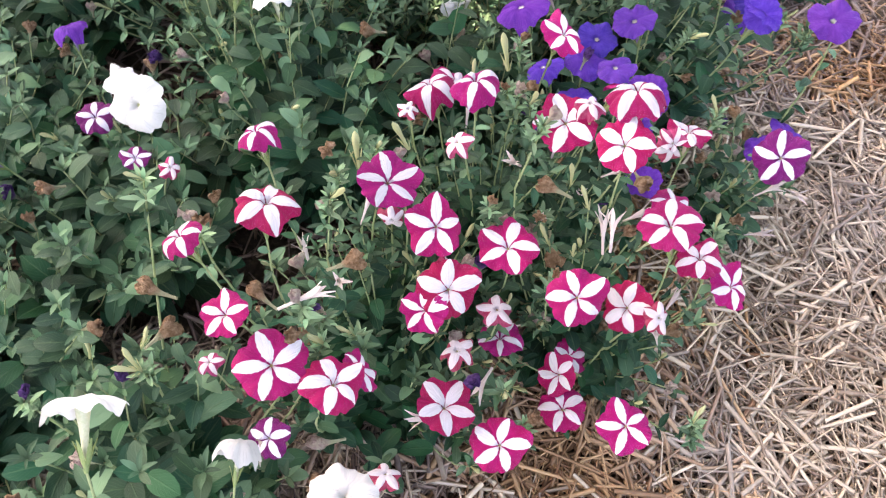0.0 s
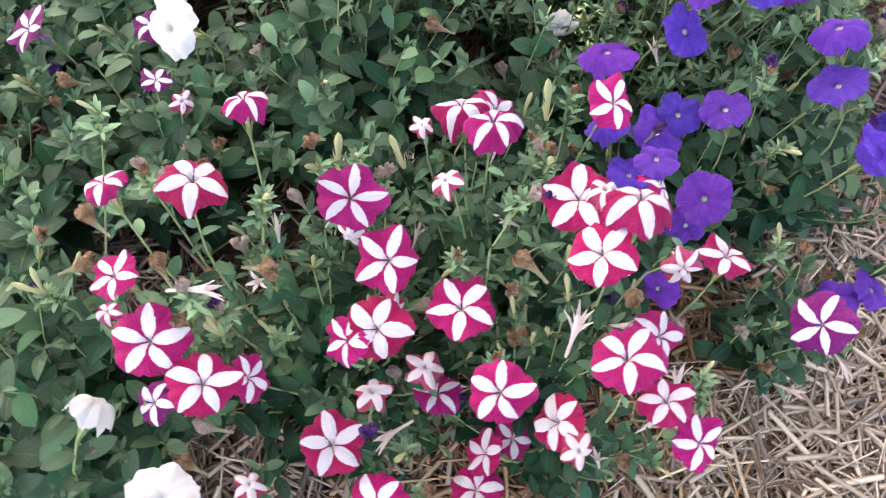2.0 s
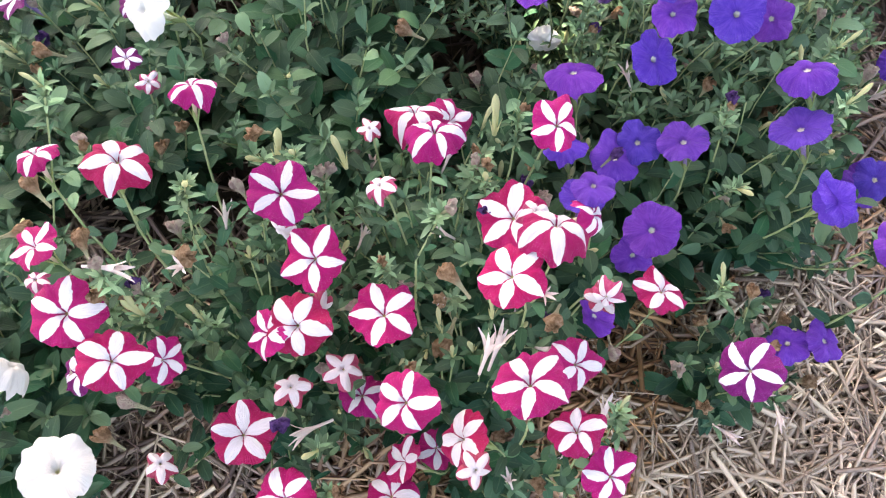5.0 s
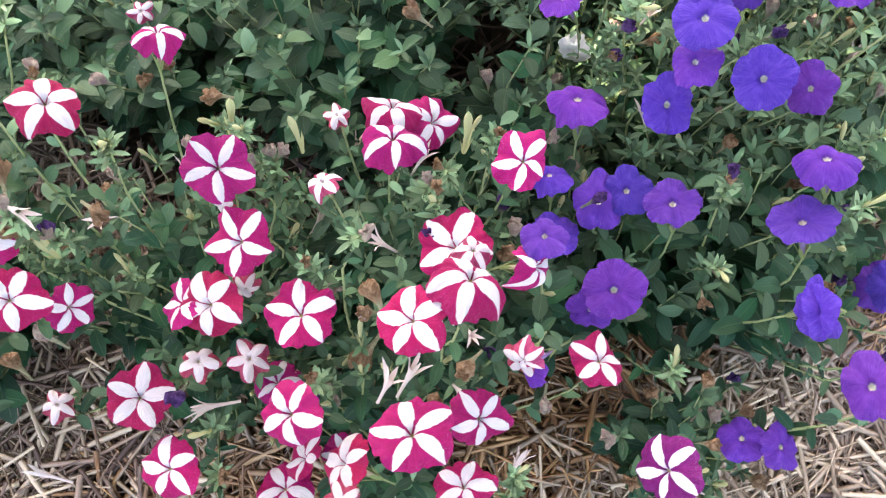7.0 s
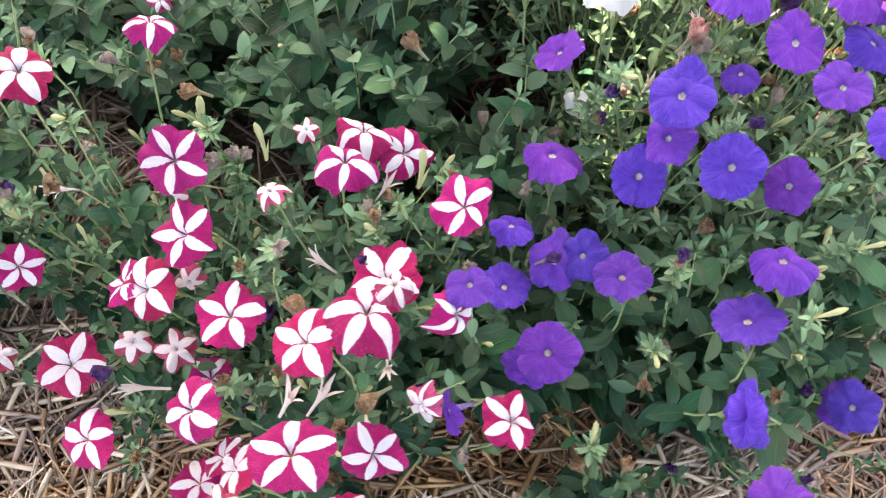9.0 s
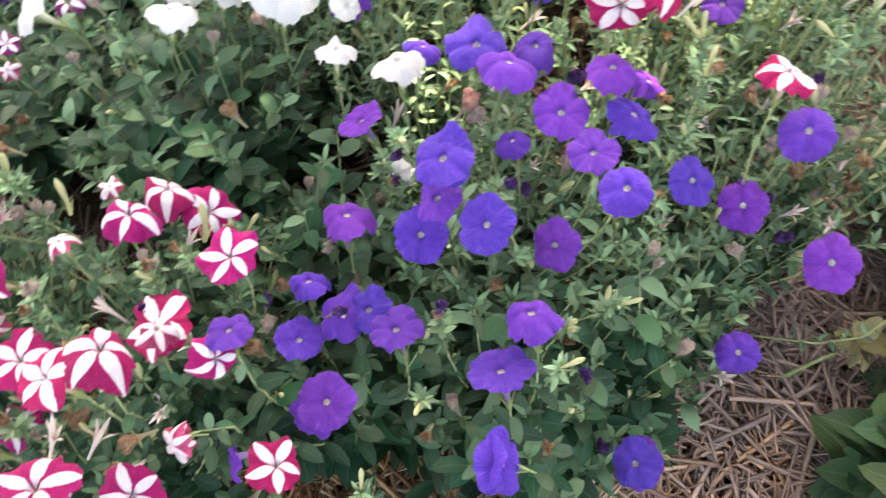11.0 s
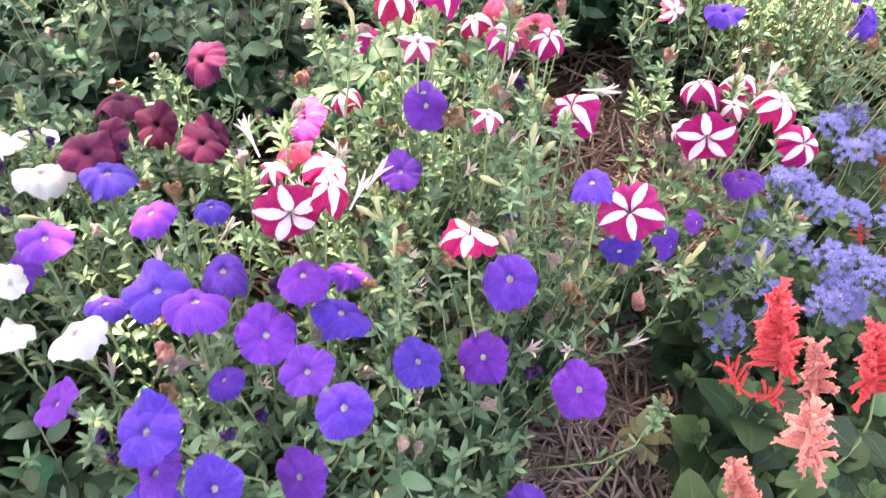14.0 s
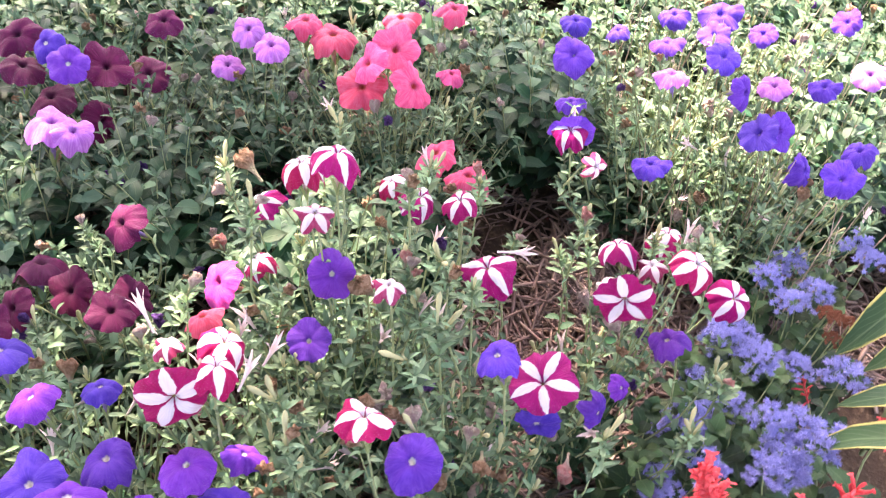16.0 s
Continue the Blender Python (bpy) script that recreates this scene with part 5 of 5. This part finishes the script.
def spike(key, which, x, y, z, height, tilt_x=0.0, tilt_y=0.0, label=""):
    """A spike whose middle is at the place given."""
    p = salv[key]
    n = Vector((tilt_x, tilt_y, 1)).normalized()
    foot = Vector((x, y, z)) - n * height * 0.5
    m = Matrix.Translation(p.local(foot)) @ (axes(n, srnd.uniform(0, 6)).to_4x4() @ Matrix.Scale(height, 4))
    part("flower_spike", SPIKES[which], p.ob, m, label)
    p.shoot(foot, n, srnd, 0.0022, 0.075, 0.3, 0.04, own=True)


spike("mid", "red", 0.684, 1.490, 0.352, 0.130, -0.42, 0.0)
spike("mid", "old", 0.740, 1.474, 0.340, 0.100, -0.40, -0.1)
spike("mid", "red_few", 0.674, 1.487, 0.222, 0.080, -0.5, -0.3)
spike("mid", "red_few", 0.718, 1.458, 0.270, 0.070, 0.1, -0.6)
spike("near", "old2", 0.754, 1.364, 0.390, 0.112, -0.34, -0.2)
spike("near", "old", 0.732, 1.322, 0.290, 0.100, -0.55, -0.1)
spike("near", "old2", 0.773, 1.279, 0.310, 0.105, -0.3, -0.5)
spike("side", "red", 0.784, 1.505, 0.370, 0.110, -0.48, 0.0)
spike("side", "old", 0.86, 1.46, 0.36, 0.12, -0.4, 0.0)
spike("right", "red", 0.825, 1.755, 0.30, 0.085, 0.0, -0.1)
spike("right", "red_few", 0.812, 1.640, 0.29, 0.08, 0.0, -0.3)
spike("right", "red_few", 0.728, 1.835, 0.20, 0.05, -0.6, 0.1)
for k, p in salv.items():
    grow(p, 0.060, srnd, 0.22, 0.110, 0, 0, (0.55, 0.85))
    p.close(90, srnd)

# ---- variegated plants: each leaf by its base, its tip and its width ----
def variegated(x, y, leaves, rnd):
    p = Plant("variegated_foliage_plant", x, y, 0.1, "foliage plant with yellow-edged green leaves beside ageratum", "foliage plant", LONG_LEAVES, LEAF_EDGED)
    for base, tip in leaves:
        base, tip = Vector(base), Vector(tip)
        p.shoot(base, (tip - base).normalized() * 0.6 + Z * 0.5, rnd, 0.003, 0.02, 0.97, 1.0, Vector((x, y, -0.01)), True)
        p.leaves = [q for q in p.leaves if q[3] > 0.05]
        d = tip - base
        p.leaves.append((base, d + Z * d.length * 0.36, Z, d.length * 1.05, 1, rnd.randrange(2)))
    p.close(60, rnd)


vr = random.Random(900)
variegated(0.86, 1.95, [((0.812, 2.00, 0.385), (0.735, 1.878, 0.29)), ((0.845, 1.925, 0.36), (0.775, 1.84, 0.31)), ((0.88, 1.92, 0.36), (0.92, 1.80, 0.28)), ((0.89, 1.99, 0.38), (1.0, 2.03, 0.30)), ((0.85, 2.02, 0.36), (0.84, 2.15, 0.28))], vr)
variegated(0.93, 1.78, [((0.885, 1.80, 0.36), (0.775, 1.782, 0.29)), ((0.885, 1.715, 0.35), (0.772, 1.668, 0.29)), ((0.93, 1.70, 0.34), (0.93, 1.58, 0.26)), ((0.99, 1.78, 0.35), (1.10, 1.80, 0.28)), ((0.95, 1.85, 0.36), (1.02, 1.94, 0.28))], vr)

# ---- faded sprig lying in the straw ----
wr = random.Random(41)
sprig = Plant("faded_weed", 0.60, 1.33, 0.05, "pale yellowed weed sprig lying on straw", "weed", PETUNIA_LEAVES, LEAF_DRY)
sprig.shoot((0.618, 1.413, 0.075), Vector((0.2, 0.8, 0.5)), wr, 0.0028, 0.02, 0.8, 0.05, Vector((0.595, 1.31, -0.005)))
for j in range(14):
    a, lift = j * 2.4, wr.uniform(-0.3, 0.9)
    sprig.leaves.append((Vector((0.618, 1.413, 0.075)), Vector((math.cos(a) * math.cos(lift), math.sin(a) * math.cos(lift), math.sin(lift))), Z, wr.uniform(0.03, 0.05), 1, wr.randrange(5)))
sprig.close(40, wr)


# ---- straw mulch ----
def straw_piece(L, w, h, bend):
    v, f = [], []
    for i in range(3):
        t = i / 2 - 0.5
        zc = bend * (0.25 - t * t) * L
        v += [(t * L, -w, zc), (t * L, 0, zc + h), (t * L, w, zc)]
    for i in range(2):
        for k in range(3):
            f.append((3 * i + k, 3 * (i + 1) + k, 3 * (i + 1) + (k + 1) % 3, 3 * i + (k + 1) % 3))
    return np.array(v), f


def straw_places(count, rnd):
    """Straws thick over the open strip at the bed's edge, thinner beneath the plants."""
    for _ in range(count):
        x, y = rnd.uniform(-0.75, 1.25), rnd.uniform(-0.25, 2.9)
        opened = x > 0.22 or (y < 0.46 and x > -0.5)
        if (x > 0.98 and y > 1.2) or (x > 0.76 and 1.56 < y < 2.1):
            continue
        if opened or rnd.random() < 0.12:
            yield x, y
    for _ in range(9000):
        x, y = rnd.choice((rnd.uniform(1.2, 1.75), rnd.uniform(-0.4, 1.25))), rnd.uniform(-0.9, 1.2)
        if x > 1.2 or y < -0.25:
            if rnd.random() < 1.1 - max(0.0, x - 1.25) / 0.45 - max(0.0, -0.25 - y) / 0.6:
                yield x, y


straw_mulch = tagged(new("straw_mulch"), "loose layer of dry weathered straw mulch", "mulch", kind="stuff")
rnd = random.Random(2024)
pile, orange_pile, old_shaded_pile, singles = Pile(), Pile(), Pile(), []
for x, y in straw_places(78000, rnd):
    L = min(0.16, max(0.02, rnd.gauss(0.082, 0.036)))
    w = 0.0008 + 0.0036 * rnd.random() ** 1.8
    v, f = straw_piece(L, w, w * rnd.uniform(0.4, 0.9), rnd.uniform(-0.08, 0.12))
    yaw, pitch = rnd.uniform(0, 6.2832), rnd.gauss(0, 0.13)
    z = rnd.uniform(-0.020, 0.012) + 0.010 * noise.noise((x * 9, y * 9, 1))
    if abs(x - 0.62) < 0.12 and abs(y - 0.62) < 0.35 and z > -0.006 and L < 0.11 and len(singles) < 280:
        singles.append((L, w, x, y, z + 0.004, yaw, pitch))
        continue
    cy, sy, cp, sp = math.cos(yaw), math.sin(yaw), math.cos(pitch), math.sin(pitch)
    R = np.array(((cy * cp, -sy, -cy * sp), (sy * cp, cy, -sy * sp), (sp, 0, cp)))
    # old straw at the back and under plants, with shade in its tone
    aged_shaded = y + rnd.gauss(0, 0.12) > 1.12 or (x < 0.12 and (y > 0.45 or rnd.random() < 0.4))
    orange = 0.12 < x + rnd.gauss(0, 0.07) < 0.46 or y > 1.0
    (old_shaded_pile if aged_shaded else orange_pile if orange else pile).add(v @ R.T + np.array((x, y, z)), f)
tagged(part("straw_layer", pile.mesh("straw_layer", STRAW), straw_mulch), kind="stuff")
tagged(part("damp_straw_layer", orange_pile.mesh("damp_straw_layer", STRAW_ORANGE), straw_mulch), kind="stuff")
tagged(part("old_straw_layer", old_shaded_pile.mesh("old_straw_layer", STRAW_OLD_SHADED), straw_mulch), kind="stuff")
STRAWS = [mesh("straw", *straw_piece(1.0, w, w * 0.5, b), STRAW) for w, b in ((0.020, 0.05), (0.032, 0.10), (0.014, -0.06), (0.040, 0.02))]
for i, (L, w, x, y, z, yaw, pitch) in enumerate(singles):
    m = Matrix.Translation((x, y, z)) @ Euler((0, -pitch, yaw)).to_matrix().to_4x4() @ Matrix.Scale(L, 4)
    part("straw", STRAWS[i % 4], straw_mulch, m)


# ---- an unseen tree, added so that its crown shades the bed's near half ----
def unseen_shade_tree():
    rnd = random.Random(5)
    ob = tagged(new("unseen_shade_tree"), "unseen stand-in tree added to shade the flower bed", "tree")
    foot = Vector((-2.7, 2.2, 0))
    ob.matrix_world = Matrix.Translation(foot)
    fork = Vector((0.15, -0.1, 1.9))
    pts = [Vector((0, 0, -0.1)), Vector((0.02, 0.0, 0.5)), Vector((0.06, -0.05, 1.2)), fork]
    part("trunk", mesh("trunk", *tube(pts, [0.15, 0.11, 0.095, 0.08], 12), BARK), ob)
    crown = Pile()
    places = [(Vector((gx, gy, 0.2)) + sd * (high / sd.z) - foot, size) for gx, gy, high, size in CLUMPS + CLUMPS_BACK]
    places += [(Vector((x, y, z)) - foot, 0.5) for x, y, z in OVERHEAD]
    for c, size in places:
        mid = fork.lerp(c, 0.5) + Vector((rnd.uniform(-0.2, 0.2), rnd.uniform(-0.2, 0.2), 0.2))
        part("limb", mesh("limb", *tube([fork, fork.lerp(mid, 0.5) + Vector((0, 0, 0.1)), mid, c], [0.05, 0.036, 0.024, 0.008], 7), BARK), ob)
        for k in range(int(420 * size * size / 0.09)):
            q = Vector((rnd.gauss(0, 0.5), rnd.gauss(0, 0.5), rnd.gauss(0, 0.35))) * size
            d = Vector((rnd.gauss(0, 1), rnd.gauss(0, 1), rnd.gauss(-0.3, 0.6)))
            turn = leaf_turn(d, Vector((rnd.gauss(0, 0.5), rnd.gauss(0, 0.5), 1)))
            v, f, uv = COARSE
            crown.add(v @ turn.T * rnd.uniform(0.06, 0.10) + np.array(c + q), f, uv, rnd.uniform(0, 0.5))
    tagged(part("crown", crown.mesh("crown", LEAF_BROAD), ob), kind="stuff")


# where each clump's shade falls on the bed (x, y), its height above it and its size
CLUMPS = [(0.46, 0.77, 3.1, 0.22), (-0.75, 0.05, 3.0, 0.34), (-0.4, 0.2, 3.4, 0.34), (0.0, 0.1, 2.9, 0.34), (0.4, 0.05, 3.3, 0.34), (0.8, 0.15, 3.0, 0.34), (-0.7, 0.5, 3.2, 0.32), (-0.3, 0.58, 2.8, 0.2), (0.08, 0.48, 3.4, 0.29), (0.45, 0.45, 3.0, 0.28), (0.85, 0.55, 3.3, 0.34), (-0.6, 0.74, 3.3, 0.24), (0.28, 0.62, 3.2, 0.20), (0.70, 0.84, 2.9, 0.28), (1.0, 0.95, 3.1, 0.32), (0.45, -0.35, 3.1, 0.34), (-0.2, -0.35, 3.2, 0.34)]
CLUMPS_BACK = [(0.39, 1.93, 3.2, 0.12), (0.44, 1.55, 3.2, 0.12), (0.464, 1.358, 3.1, 0.15), (-0.12, 0.66, 3.0, 0.24), (0.14, 0.79, 3.2, 0.14), (0.36, 0.92, 3.3, 0.13), (0.48, 0.90, 3.1, 0.2), (0.60, 1.02, 3.2, 0.18), (0.15, 1.98, 3.3, 0.18), (-0.02, 1.84, 3.1, 0.16), (0.27, 1.76, 3.2, 0.12), (0.72, 1.32, 3.0, 0.24), (-0.5, 1.95, 3.2, 0.26), (-0.8, 1.85, 3.4, 0.26), (-0.2, 1.85, 3.0, 0.18), (-0.65, 1.62, 3.1, 0.28), (-0.25, 1.66, 3.4, 0.22), (0.75, 1.2, 3.2, 0.3), (0.95, 1.45, 3.0, 0.28), (0.85, 1.8, 3.3, 0.22), (0.7, 1.68, 3.1, 0.24), (0.74, 2.0, 3.3, 0.24), (0.1, 2.08, 3.2, 0.2), (0.0, 2.3, 3.3, 0.2), (0.68, 1.1, 3.0, 0.24)]
# unseen clumps added over the near half of the bed to block sky light
OVERHEAD = [(0.45, 0.75, 2.5), (0.95, 1.0, 2.6), (0.85, 0.35, 2.5), (0.2, 0.2, 2.7), (-0.25, 0.5, 2.8), (0.3, 1.15, 2.75), (1.3, 1.45, 2.7), (1.4, 0.6, 2.6), (0.5, -0.3, 2.6), (0.8, 1.6, 2.9), (1.0, -0.2, 2.7), (0.0, 0.85, 2.9)]
BARK = plain_material("bark", (0.10, 0.075, 0.05), (0.20, 0.16, 0.12), 14, 0.9, 0.0, 0.8)
unseen_shade_tree()
